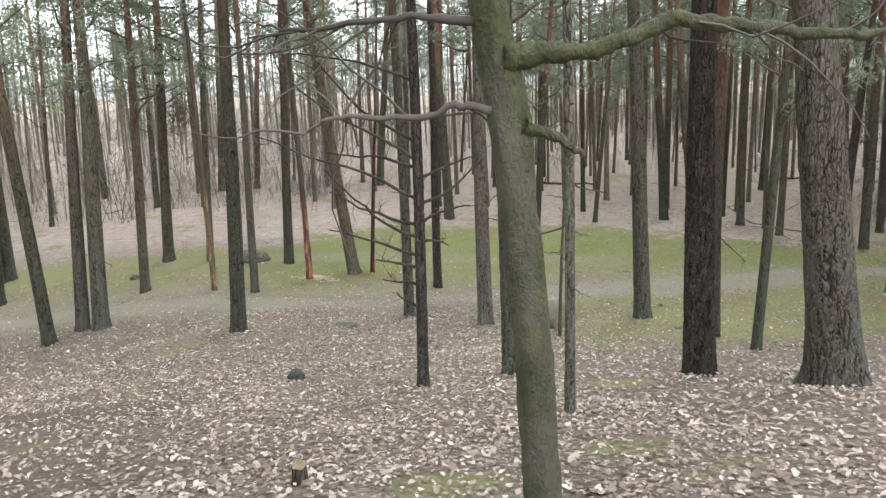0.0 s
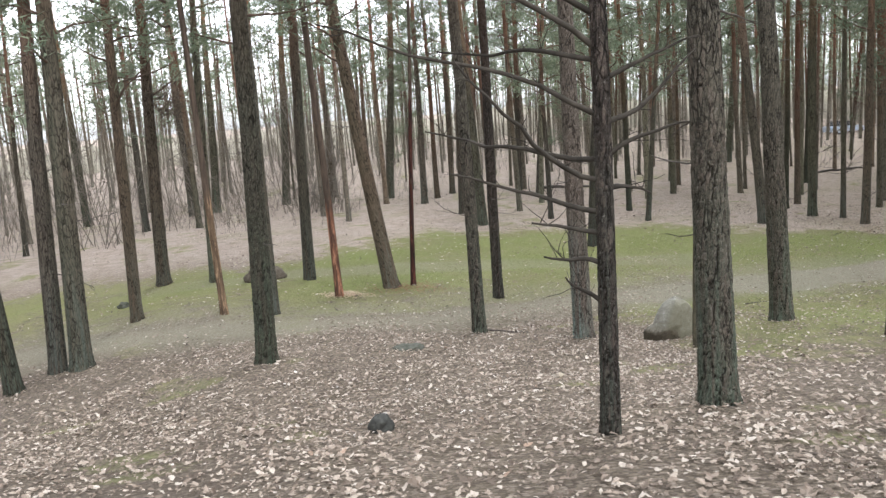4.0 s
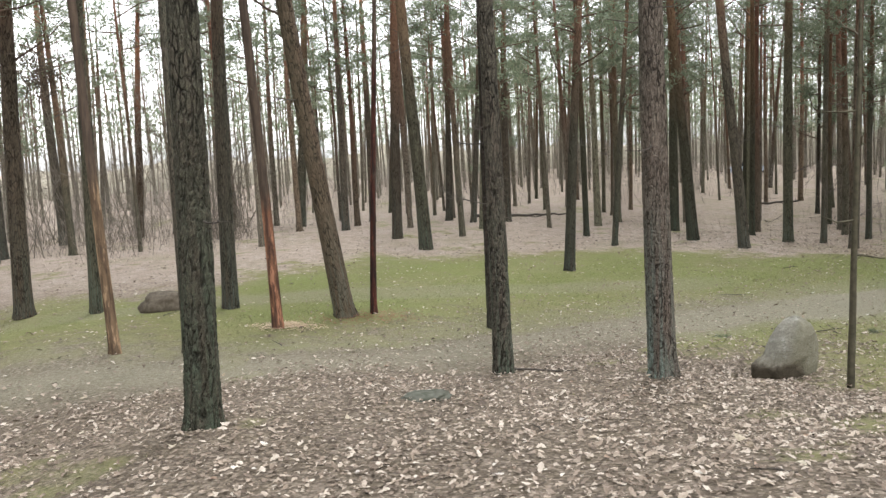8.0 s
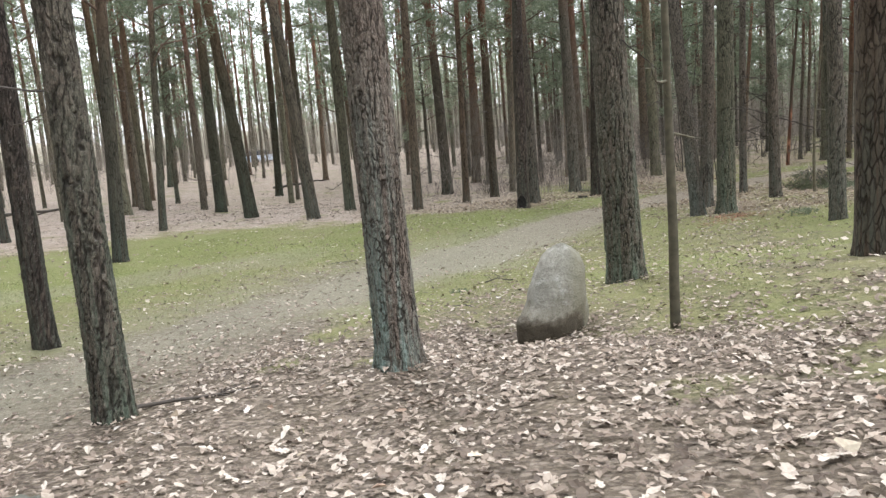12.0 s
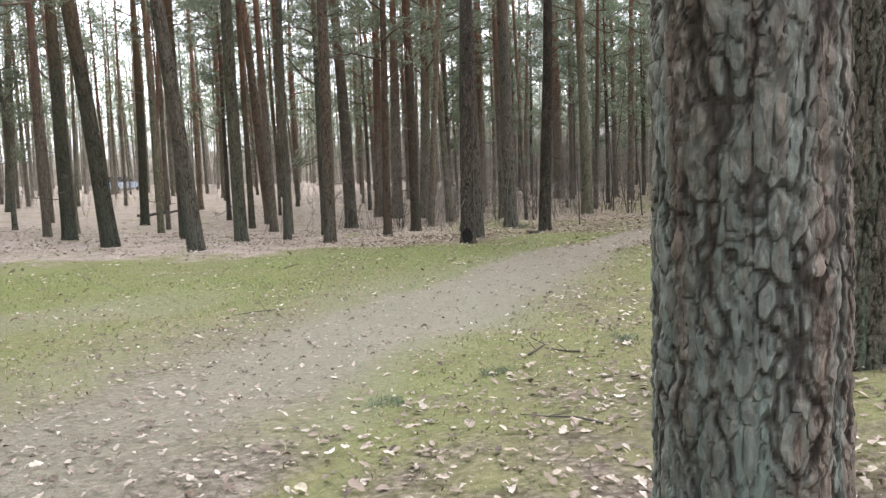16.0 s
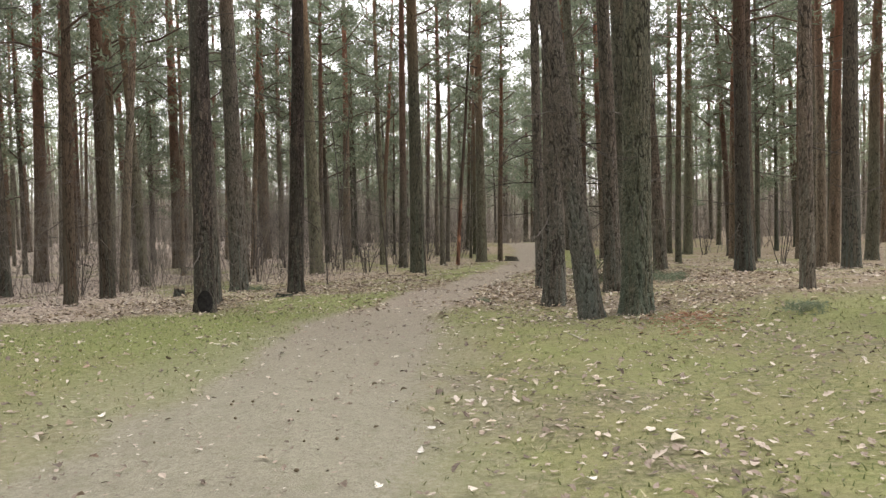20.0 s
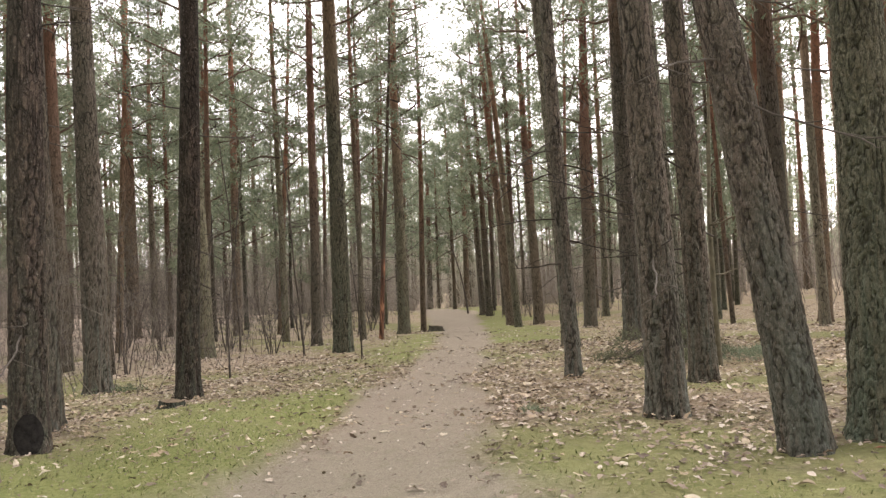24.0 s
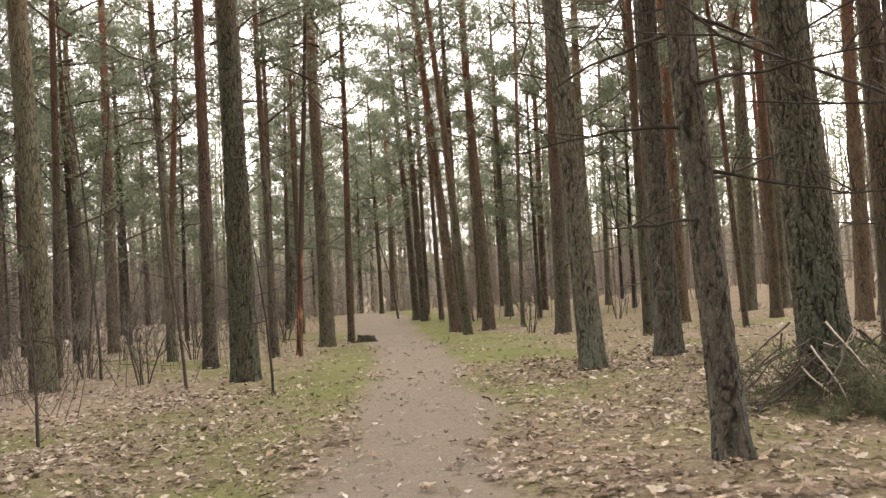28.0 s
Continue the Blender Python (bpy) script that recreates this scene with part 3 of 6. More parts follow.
def litter_density(x, y):
    d, half = way_offset(x, y)
    moss, path = moss_mask(x, y), path_mask(x, y)
    full = (0.6 + 0.36 * wave(0.8 * x, 0.8 * y, 1.3) + 0.2 * wave(2.3 * x, 2.3 * y, 0.4)) * np.where((d < 0) & (x < 9), 1.0 - 0.75 * humus_mask(x, y), np.interp(x, [-10, 5, 17, 50], [0.5, 0.6, 0.95, 0.95]))
    full = full * (1 - 0.25 * step(-x, 6, 12) * (y < 24))
    return np.clip(full * (1 - 0.94 * np.clip(1.7 * moss - 0.35, 0, 1)) * (1 - 0.955 * path) + 0.025, 0, 1)


LEAF_A = [(0, -0.5), (0.13, -0.3), (0.22, -0.14), (0.16, -0.02), (0.3, 0.12), (0.2, 0.22), (0.2, 0.38), (0, 0.5), (-0.18, 0.36), (-0.21, 0.2), (-0.31, 0.1), (-0.16, -0.04), (-0.21, -0.16), (-0.12, -0.32)]
LEAF_B = [(0, -0.5), (0.2, -0.25), (0.27, 0.02), (0.19, 0.28), (0, 0.5), (-0.2, 0.27), (-0.27, 0.0), (-0.19, -0.27)]
LEAF_C = [(0, -0.5), (0.26, -0.02), (0, 0.5), (-0.26, 0.04)]


def leaf_bed(name, rng, x, y, outline, size, mat, lift, label):
    """Curled dry leaves lying in all directions on the ground, joined."""
    n, k = len(x), len(outline)
    if not n:
        return
    shape = np.array(outline, float)
    s = rng.uniform(size[0], size[1], n)[:, None]
    a = rng.uniform(0, 2 * np.pi, n)[:, None]
    px, py = shape[:, 0][None] * s * rng.uniform(0.75, 1.3, n)[:, None], shape[:, 1][None] * s
    curl, cup = rng.normal(0, 0.45, n)[:, None], rng.uniform(-0.2, 0.75, n)[:, None]
    pz = s * (cup * (shape[:, 0][None] ** 2) * 2.4 + curl * shape[:, 1][None] ** 2) + rng.normal(0, 0.12, (n, k)) * s * 0.35
    tx, ty = rng.normal(0, 0.19, n)[:, None], rng.normal(0, 0.19, n)[:, None]
    pz = pz + tx * px + ty * py
    qx, qy = np.cos(a) * px - np.sin(a) * py, np.sin(a) * px + np.cos(a) * py
    wx, wy = x[:, None] + qx, y[:, None] + qy
    pz = pz - pz.min(axis=1, keepdims=True)
    gz = ground_z(x, y)[:, None] - 0.04 * path_mask(x, y)[:, None] + rng.uniform(0.004, lift, n)[:, None] + pz
    if k > 4:
        cz = gz.mean(1, keepdims=True) - s * 0.04
        v = np.concatenate([np.stack([wx, wy, gz], -1), np.stack([x[:, None], y[:, None], cz], -1)], 1).reshape(-1, 3)
        f = np.array([[i, (i + 1) % k, k] for i in range(k)])
        tris = (np.arange(n)[:, None, None] * (k + 1) + f[None]).reshape(-1, 3)
        me = mesh_np(name, v, tris, mat, False)
    else:
        v = np.stack([wx, wy, gz], -1).reshape(-1, 3)
        f = np.array([[0, 1, 3], [1, 2, 3]])
        me = mesh_np(name, v, (np.arange(n)[:, None, None] * k + f[None]).reshape(-1, 3), mat, False)
    tagged(new(name, me), label, "leaves", kind="stuff")


def near_walk(x, y, reach):
    """True within reach of the line walked."""
    walked = [(0, 0), (-2.2, 5.7), (-3.6, 9.3), (-4.2, 13.0), (-3.2, 17.0), (-1.5, 20.1), (1.1, 23.7), (5.3, 26.9), (11, 29.0), (15, 29.4), (23, 29.4)]
    best = np.full(np.shape(x), 1e9)
    for (ax, ay), (bx, by) in zip(walked, walked[1:]):
        dx, dy = bx - ax, by - ay
        u = np.clip(((x - ax) * dx + (y - ay) * dy) / (dx * dx + dy * dy), 0, 1)
        best = np.minimum(best, np.hypot(x - ax - u * dx, y - ay - u * dy))
    return best < reach


rng = np.random.default_rng(11)
bed_label = "pale brown dry leaves strewn over the forest floor"
x, y = scatter(rng, -10, 30, 1.5, 37, 195, lambda x, y: litter_density(x, y) * near_walk(x, y, 6.0))
half = len(x) // 3
leaf_bed("leaf_litter", rng, x[:half], y[:half], LEAF_A, (0.055, 0.115), LITTER, 0.03, bed_label)
leaf_bed("leaf_litter", rng, x[half:], y[half:], LEAF_B, (0.035, 0.085), LITTER, 0.03, bed_label)
x, y = scatter(rng, -10, 30, 0.5, 37, 210, lambda x, y: litter_density(x, y) * near_walk(x, y, 5.0))
leaf_bed("leaf_litter", rng, x, y, LEAF_C, (0.028, 0.065), LITTER, 0.02, bed_label)
x, y = scatter(rng, 14, 30, 22, 37, 85, lambda x, y: litter_density(x, y) * near_walk(x, y, 7.0) * step(x, 14, 17))
leaf_bed("leaf_litter", rng, x, y, LEAF_A, (0.06, 0.125), LITTER_TAN, 0.035, bed_label)
x, y = scatter(rng, -18, 46, 2, 60, 75, lambda x, y: litter_density(x, y) * (1 - near_walk(x, y, 6.0)) * np.where(near_walk(x, y, 16.0), 1.0, 0.4))
leaf_bed("leaf_litter", rng, x, y, LEAF_C, (0.06, 0.13), LITTER, 0.04, bed_label)
x, y = scatter(rng, -14, 40, 16, 40, 3.0, lambda x, y: (0.25 + 0.75 * moss_mask(x, y)) * (1 - 0.8 * path_mask(x, y)))
leaf_bed("leaf_litter", rng, x, y, LEAF_B, (0.06, 0.12), LITTER_PALE, 0.03, "bleached single leaves lying on moss and grass")


x, y = scatter(rng, -4, 30, 20, 36, 50, lambda x, y: (0.25 + 0.75 * np.maximum(moss_mask(x, y), path_mask(x, y))) * near_walk(x, y, 6.0) * (0.6 + 0.4 * wave(2.1 * x, 2.1 * y, 0.9)))
leaf_bed("leaf_litter", rng, x, y, LEAF_C, (0.015, 0.05), LITTER, 0.012, "small crumbs of leaf and bark in the moss")


def grass_patch(rng, x, y, tall, mat, label):
    """Short blades in thin tufts."""
    n = len(x)
    a, h = rng.uniform(0, 2 * np.pi, n), rng.uniform(tall * 0.4, tall, n)
    w = rng.uniform(0.004, 0.009, n)
    lx, ly = rng.normal(0, 0.6, n) * h, rng.normal(0, 0.6, n) * h
    z = ground_z(x, y) - 0.005
    cx, cy = np.cos(a) * w, np.sin(a) * w
    v = np.stack([np.stack([x - cx, y - cy, z], -1), np.stack([x + cx, y + cy, z], -1), np.stack([x + lx, y + ly, z + h], -1)], 1).reshape(-1, 3)
    tagged(new("grass", mesh_np("grass", v, np.arange(3 * n).reshape(-1, 3), mat, False)), label, "grass", kind="stuff")


x, y = scatter(rng, -10, 28, 18, 38, 330, lambda x, y: moss_mask(x, y) ** 2 * (1 - path_mask(x, y)) * near_walk(x, y, 9.0) * (0.6 + 0.4 * wave(1.5 * x, 1.5 * y)))
grass_patch(rng, x, y, 0.045, GRASS, "short yellow-green grass and moss beside the path")


# ---- pine trees ----
def taper(z, d, height, flare):
    t = np.clip(z / height, 0, 1)
    r = 0.5 * d * (1.04 - 0.62 * t - 0.3 * t ** 4)
    return r * (1 + flare * np.exp(-z / 0.16) + 0.07 * np.exp(-z / 0.8) + (0.3 * np.exp(-z / 0.45) if d > 0.6 else 0))


def trunk_mesh(rng, d, height, lean=(0.0, 0.0), near=False, mat=None, sweep=0.05):
    """A tapered trunk with a flared foot; close ones carry real furrowed bark."""
    flare = rng.uniform(0.06, 0.22)
    near = int(near)
    if near:
        fine = {3: 0.0058, 2: 0.0105}.get(near, 0.02)
        tall = {3: 0.009, 2: 0.02}.get(near, 0.045)
        circ = int(np.clip(np.pi * d / fine, 40, 230))
        zs = np.r_[np.arange(-0.25, 4.2 if near == 1 else 3.4, tall), np.arange(4.4 if near == 1 else 3.6, 9, 0.25), np.linspace(9.2, height, 12)]
    else:
        circ = 14
        zs = np.r_[-0.3, 0.0, 0.12, 0.3, 0.7, 1.4, 2.5, np.linspace(4, height, 12)]
    th = np.arange(circ) * 2 * np.pi / circ
    ph = rng.uniform(0, 6.28, 4)
    cx = lean[0] * zs + sweep * (np.sin(zs * 0.32 + ph[0]) - np.sin(ph[0])) * np.clip(zs / 6, 0, 1)
    cy = lean[1] * zs + sweep * (np.sin(zs * 0.27 + ph[1]) - np.sin(ph[1])) * np.clip(zs / 6, 0, 1)
    r = taper(np.maximum(zs, 0), d, height, flare)
    lobes = 1 + 0.09 * np.exp(-np.maximum(zs, 0) / 0.14)[:, None] * (np.sin(5 * th + ph[2]) + 0.6 * np.sin(3 * th + ph[3]))[None]
    lobes = lobes * (1 + 0.03 * np.sin(2 * th[None] + zs[:, None] * 0.5 + ph[1]))
    rr = r[:, None] * lobes
    if near:
        grain = 14.5 * min(1.0, 0.5 / d)
        seed, sharp = rng.uniform(0, 50), {3: 6.5, 2: 6.5}.get(near, 5.2)
        cells, deep = (2.0, 0.011) if near == 3 else (1.35, 0.016)
        furrow, plate = np.zeros(rr.shape), np.zeros(rr.shape)
        for a, z in enumerate(zs):
            if z > 4.4:
                break
            for b in range(circ):
                px, py = rr[a, b] * math.cos(th[b]), rr[a, b] * math.sin(th[b])
                wob = noise.noise((px * 7 + seed, py * 7, z * 4.5)) * 0.6
                wob2 = noise.noise((px * 26, py * 26 + seed, z * 17)) * 0.4
                long1 = abs(noise.noise((px * grain + wob + wob2 + seed, py * grain + wob, z * 0.15 * grain + wob2)))
                dist, spot = noise.voronoi((px * cells * grain + 1.6 * (wob + wob2), py * cells * grain + seed, z * 0.41 * cells * grain + 2 * wob + wob2))
                plates = min(1.0, max(0.0, (dist[1] - dist[0]) * 4.2 - 0.05))
                edge = min(1.0, 0.12 + long1 * sharp) * (0.42 + 0.58 * plates)
                cell = noise.noise(spot[0] * 3.7)
                flake = noise.noise((px * 70 + seed, py * 70, z * 48)) * 1.1 + noise.noise((px * 10 + seed, py * 10, z * 4))
                rr[a, b] += (deep * (edge - 0.6) + (0.006 if near == 3 else 0.004) * flake + 0.005 * cell) * (0.8 if near == 3 else min(1.7, d / 0.33))
                if near == 3:
                    ledge = noise.noise((px * 40 + 2 * wob, py * 40 + seed, z * 24 + wob2)) * 3.5
                    rr[a, b] += 0.0016 * math.floor(ledge) + 0.003 * noise.noise((px * 75, py * 75, z * 50))
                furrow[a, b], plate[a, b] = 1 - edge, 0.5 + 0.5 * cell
    vx = cx[:, None] + rr * np.cos(th)[None]
    vy = cy[:, None] + rr * np.sin(th)[None]
    v = np.stack([vx, vy, np.broadcast_to(zs[:, None], vx.shape)], -1).reshape(-1, 3)
    n = len(zs)
    i, j = np.meshgrid(np.arange(n - 1), np.arange(circ), indexing="ij")
    k2 = (j + 1) % circ
    quads = np.stack([i * circ + j, i * circ + k2, (i + 1) * circ + k2, (i + 1) * circ + j], -1).reshape(-1, 4)
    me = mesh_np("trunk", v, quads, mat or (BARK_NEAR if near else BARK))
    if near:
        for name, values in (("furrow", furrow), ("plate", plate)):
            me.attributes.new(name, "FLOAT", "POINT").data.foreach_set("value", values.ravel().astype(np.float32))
    return me


def blades(soup, rng, centres, count, spread, length, width):
    """Needle sprays: thin blades bursting from each centre."""
    n = len(centres) * count
    c = np.repeat(np.asarray(centres, float), count, axis=0) + rng.normal(0, spread, (n, 3)) * (1, 1, 0.55)
    w = rng.normal(0, 1, (n, 3)) + (0, 0, 0.35)
    w /= np.linalg.norm(w, axis=1)[:, None]
    side = np.cross(w, rng.normal(0, 1, (n, 3)))
    side /= np.linalg.norm(side, axis=1)[:, None] + 1e-9
    ln, wd = rng.uniform(0.6, 1.2, n)[:, None] * length, rng.uniform(0.6, 1.3, n)[:, None] * width
    v = np.stack([c - side * wd, c + side * wd, c + w * ln], 1).reshape(-1, 3)
    soup.add(v, tris=np.arange(3 * n).reshape(-1, 3))


def crown_meshes(rng, height, bottom, reach, tufts):
    """Limbs that bend upward, and sprays of needles about their outer halves."""
    limbs, leaf, spots = Soup(), Soup(), []
    count = int(rng.integers(18, 24))
    for k in range(count):
        z = bottom + (height - bottom) * (k / count) ** 0.9
        a = k * 2.4 + rng.uniform(-0.5, 0.5)
        long = reach * (1 - 0.55 * (k / count)) * rng.uniform(0.55, 1.15)
        pts = wander(rng, (0, 0, z), (math.cos(a), math.sin(a), rng.uniform(0.0, 0.5)), long, 5, 0.16, 0.05)
        limbs.tube(pts, np.linspace(0.036, 0.008, 6), 5)
        for u in (2, 3, 4, 5, 5):
            for _ in range(1):
                side = wander(rng, pts[u], rng.normal(0, 1, 3) * (1, 1, 0.5) + (0, 0, 0.3), long * 0.28, 2, 0.2)
                limbs.tube(side, (0.01, 0.007, 0.004), 3)
                spots.append(side[-1])
                spots += [side[1], side[2] + rng.normal(0, 0.25, 3)]
    spots += [np.array([rng.normal(0, 0.3), rng.normal(0, 0.3), height - rng.uniform(0, 1.0)]) for _ in range(8)]
    spots = np.array(spots)
    pick = rng.permutation(len(spots))[:tufts]
    blades(leaf, rng, spots[pick], 34, 0.2, 0.22, 0.027)
    return limbs.mesh("crown_wood", TRUNK_TOP), leaf.mesh("needles", NEEDLES, False)


TRUNK_TOP = plain_material("orange_limb_bark", (0.07, 0.053, 0.042), (0.135, 0.092, 0.066), 7.0)
crown_rng = np.random.default_rng(5)
CROWNS = [crown_meshes(crown_rng, h, b, r, n) for h, b, r, n in ((17, 7.5, 2.7, 115), (18, 9, 2.5, 110), (16, 6.5, 2.3, 110), (18.5, 8.5, 3.0, 120), (15.5, 6.0, 2.2, 100), (19, 10.0, 2.6, 110), (15.0, 4.8, 2.5, 200))]
CROWN_TOP = [17, 18, 16, 18.5, 15.5, 19, 15.0]
TRUNKS = [trunk_mesh(crown_rng, 0.42, h, (0, 0), False) for h in CROWN_TOP]


YOUNG_CROWN = crown_meshes(crown_rng, 12.5, 3.2, 2.3, 190)
YOUNG_TRUNK = trunk_mesh(crown_rng, 0.2, 12.5, (0, 0), False)


def stub_mesh(rng, length, twigs, thick=0.011):
    """A dead branch with side twigs, growing along +x from the origin."""
    s = Soup()
    pts = wander(rng, (0, 0, 0), (1, 0, rng.uniform(-0.25, 0.25)), length, 7, 0.14)
    s.tube(pts, np.linspace(thick, 0.004, 8), 5)
    for _ in range(twigs):
        u = int(rng.integers(1, 7))
        side = wander(rng, pts[u], (1, rng.choice([-1, 1]) * rng.uniform(0.4, 1.2), rng.normal(0, 0.4)), length * rng.uniform(0.15, 0.5), 4, 0.2)
        s.tube(side, np.linspace(0.006, 0.002, 5), 4)
    return s.mesh("dead_branch", TWIG)


STUBS = [stub_mesh(crown_rng, ln, tw) for ln, tw in ((0.35, 1), (0.7, 3), (1.1, 5), (1.6, 8), (0.5, 2), (2.2, 12))]
tree_rng = np.random.default_rng(21)
PLACED = []


def dead_branches(tree, rng, d, lean, low, high, count, kinds):
    for _ in range(count):
        z = rng.uniform(low, high)
        a = rng.uniform(0, 2 * np.pi)
        r = 0.46 * d * (1 - 0.03 * z)
        ob = part("dead_branch", STUBS[int(rng.choice(kinds))], tree)
        s = rng.uniform(0.8, 1.3)
        ob.matrix_local = pose(lean[0] * z + r * math.cos(a), lean[1] * z + r * math.sin(a), z, 0, rng.uniform(-30, 25), math.degrees(a)) @ Matrix.Scale(s, 4)


def young_pine(x, y, s, turn):
    tree = new("young_pine")
    tree.matrix_basis = pose(x, y, float(ground_z(x, y)), 0, 0, turn) @ Matrix.Scale(s, 4)
    part("trunk", YOUNG_TRUNK, tree)
    needles = part("crown", YOUNG_CROWN[1], tree)
    part("crown_wood", YOUNG_CROWN[0], needles)
    PLACED.append((x, y))
    tagged(tree, "young pine with a low blue-green crown between taller trunks", "pine tree", "young pines")


def pine(x, y, d, lx=0.0, ly=0.0, near=False, label="", mat=None, height=0.0, bare=False, stubs=None, low=2.2, kinds=None, hanging=False):
    """One Scots pine: trunk, crown of limbs and needles, dead lower branches. lx, ly: metres of lean per metre of height."""
    rng = tree_rng
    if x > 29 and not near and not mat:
        mat = BARK_LIGHTENED
    kind = 6 if hanging else int(rng.integers(0, 6))
    PLACED.append((x, y))
    tree = new("pine_tree")
    z0 = float(ground_z(x, y))
    if near or mat:
        h = height or CROWN_TOP[kind]
        tree.matrix_basis = pose(x, y, z0)
        part("trunk", trunk_mesh(rng, d, h, (lx, ly), near, mat), tree)
        turn = Matrix.Translation((lx * h, ly * h, h - CROWN_TOP[kind])) @ pose(0, 0, 0, 0, 0, rng.uniform(0, 360))
        lean = (lx, ly)
    else:
        s = float(np.clip(d / 0.42, 0.55, 1.3))
        tip = Vector((lx, ly, 1)).to_track_quat("Z", "Y").to_matrix().to_4x4()
        grow = Matrix.Diagonal((s, s, 0.8 + 0.2 * s, 1))
        tree.matrix_basis = Matrix.Translation((x, y, z0)) @ tip @ pose(0, 0, 0, 0, 0, rng.uniform(0, 360))
        part("trunk", TRUNKS[kind], tree).matrix_local = grow
        turn = Matrix.Translation((0, 0, CROWN_TOP[kind] * 0.2 * (s - 1)))
        lean = (0, 0)
    if not bare:
        needles = part("crown", CROWNS[kind][1], tree)
        needles.matrix_local = turn
        part("crown_wood", CROWNS[kind][0], needles)
    n = stubs if stubs is not None else int(rng.integers(2, 6) if near else rng.integers(1, 4))
    if x > 12 and stubs is None:
        n, low = n + 5, 1.1
    dead_branches(tree, rng, d, lean, low, 8.5 if low > 2 else 6.5, n, kinds or (0, 1, 4, 2) if near else (1, 2, 3))
    if not label:
        size = "slender" if d < 0.3 else "stout" if d > 0.5 else "straight"
        tilt = math.hypot(lx, ly)
        label = ("leaning " if tilt > 0.07 else "") + size + " pine with grey furrowed bark and a thin high crown"
    tagged(tree, label, "pine tree", "pines of the wood")
    return tree


pine(-23.60, 56.14, 0.46, -0.015, -0.006)
pine(-11.39, 22.18, 0.38, -0.041, -0.022)
pine(-10.29, 23.18, 0.46, 0.032, 0.015)
pine(-10.84, 23.17, 0.37, 0.048, 0.021)
pine(-10.22, 26.72, 0.32, 0.034, 0.013)
pine(-16.05, 27.92, 0.54, 0.033, 0.019)
pine(-17.40, 30.60, 0.48, 0.010, 0.005)
pine(-17.12, 31.02, 0.41, -0.002, -0.001)
clumped = pine(-11.05, 31.72, 0.43, 0.034, 0.011)
pine(-17.26, 48.44, 0.38, -0.001, -0.000, hanging=True)
pine(-17.33, 57.61, 0.50, -0.002, -0.001)
pine(-15.89, 58.02, 0.54, 0.059, 0.013)
pine(-13.68, 59.52, 0.43, 0.079, 0.016)
pine(-11.76, 60.81, 0.54, 0.082, 0.014)
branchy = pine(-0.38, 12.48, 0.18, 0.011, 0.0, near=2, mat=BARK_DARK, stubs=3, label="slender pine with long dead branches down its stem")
pine(-5.24, 19.63, 0.35, 0.037, 0.005, near=2, mat=BARK_GREEN, label="straight pine with dark bark, green with algae at its foot")
pine(-1.04, 22.92, 0.29, -0.011, -0.000, near=2, mat=BARK_GREEN, label="slender pine with olive-brown furrowed bark")
pine(-6.30, 26.03, 0.25, 0.003, 0.001)
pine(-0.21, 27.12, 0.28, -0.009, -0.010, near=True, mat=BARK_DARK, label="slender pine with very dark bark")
pine(-4.75, 27.76, 0.22, -0.018, 0.004, mat=BARK_RED, label="slender pine with reddish bark stripped bare, standing in grass")
pine(-3.29, 28.83, 0.45, -0.130, 0.012)
pine(-2.63, 28.95, 0.15, 0.049, 0.004, mat=BARK_WINE, label="thin dead pine stem with peeled dark red bark", bare=True, height=11.0)
pine(-5.94, 30.31, 0.36, 0.022, -0.001)
pine(-0.25, 45.12, 0.44, 0.031, -0.015)
pine(-2.17, 51.31, 0.37, 0.018, 0.002)
pine(-0.32, 57.34, 0.37, 0.008, 0.002)
pine(-4.44, 58.14, 0.54, 0.070, 0.002)
pine(-8.31, 58.41, 0.32, 0.023, 0.002)
pine(1.44, 8.85, 0.12, -0.006, 0.002, near=2, mat=BARK_GREEN, stubs=12, low=1.0, kinds=(0, 0, 4), label="thin young pine stem with short dead twigs")
pine(6.03, 11.73, 0.74, -0.1, 0.051, near=2)
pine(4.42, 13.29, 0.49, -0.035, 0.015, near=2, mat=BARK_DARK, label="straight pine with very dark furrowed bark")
pine(1.26, 14.04, 0.4, -0.024, 0.004, near=2, mat=BARK_GREEN, label="straight pine with dark bark, green with algae at its foot")
pine(6.70, 19.46, 0.45, -0.020, 0.008)
pine(1.15, 21.80, 0.395, -0.022, 0.001, near=3, mat=BARK_LICHEN, label="straight pine with flaking plates of bark and blue-green lichen")
pine(5.71, 22.29, 0.45, -0.055, 0.013, near=2, mat=BARK_GREEN, label="stout pine with dark furrowed bark, tinged green")
pine(4.14, 35.13, 0.32, 0.057, -0.007)
pine(0.38, 40.94, 0.50, -0.036, 0.012)
pine(4.53, 51.90, 0.31, 0.071, -0.016)
pine(6.43, 52.34, 0.43, 0.029, -0.008)
pine(3.69, 54.50, 0.37, 0.037, -0.014)
pine(13.40, 22.27, 0.30, 0.002, 0.011, near=True)
pine(17.70, 22.76, 0.23, 0.000, 0.018, near=True)
pine(15.28, 25.55, 0.42, 0.021, -0.006, near=2)
twiggy_two = pine(19.11, 25.96, 0.30, 0.005, 0.016, near=2)
pine(15.08, 26.19, 0.34, 0.049, 0.125, near=2)
pine(16.79, 26.87, 0.34, 0.098, 0.004, near=2)
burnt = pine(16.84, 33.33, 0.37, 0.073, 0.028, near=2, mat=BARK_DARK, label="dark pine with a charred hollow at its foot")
pine(18.17, 33.95, 0.40, 0.001, 0.013, near=True)
pine(18.42, 37.43, 0.25, 0.016, 0.001)
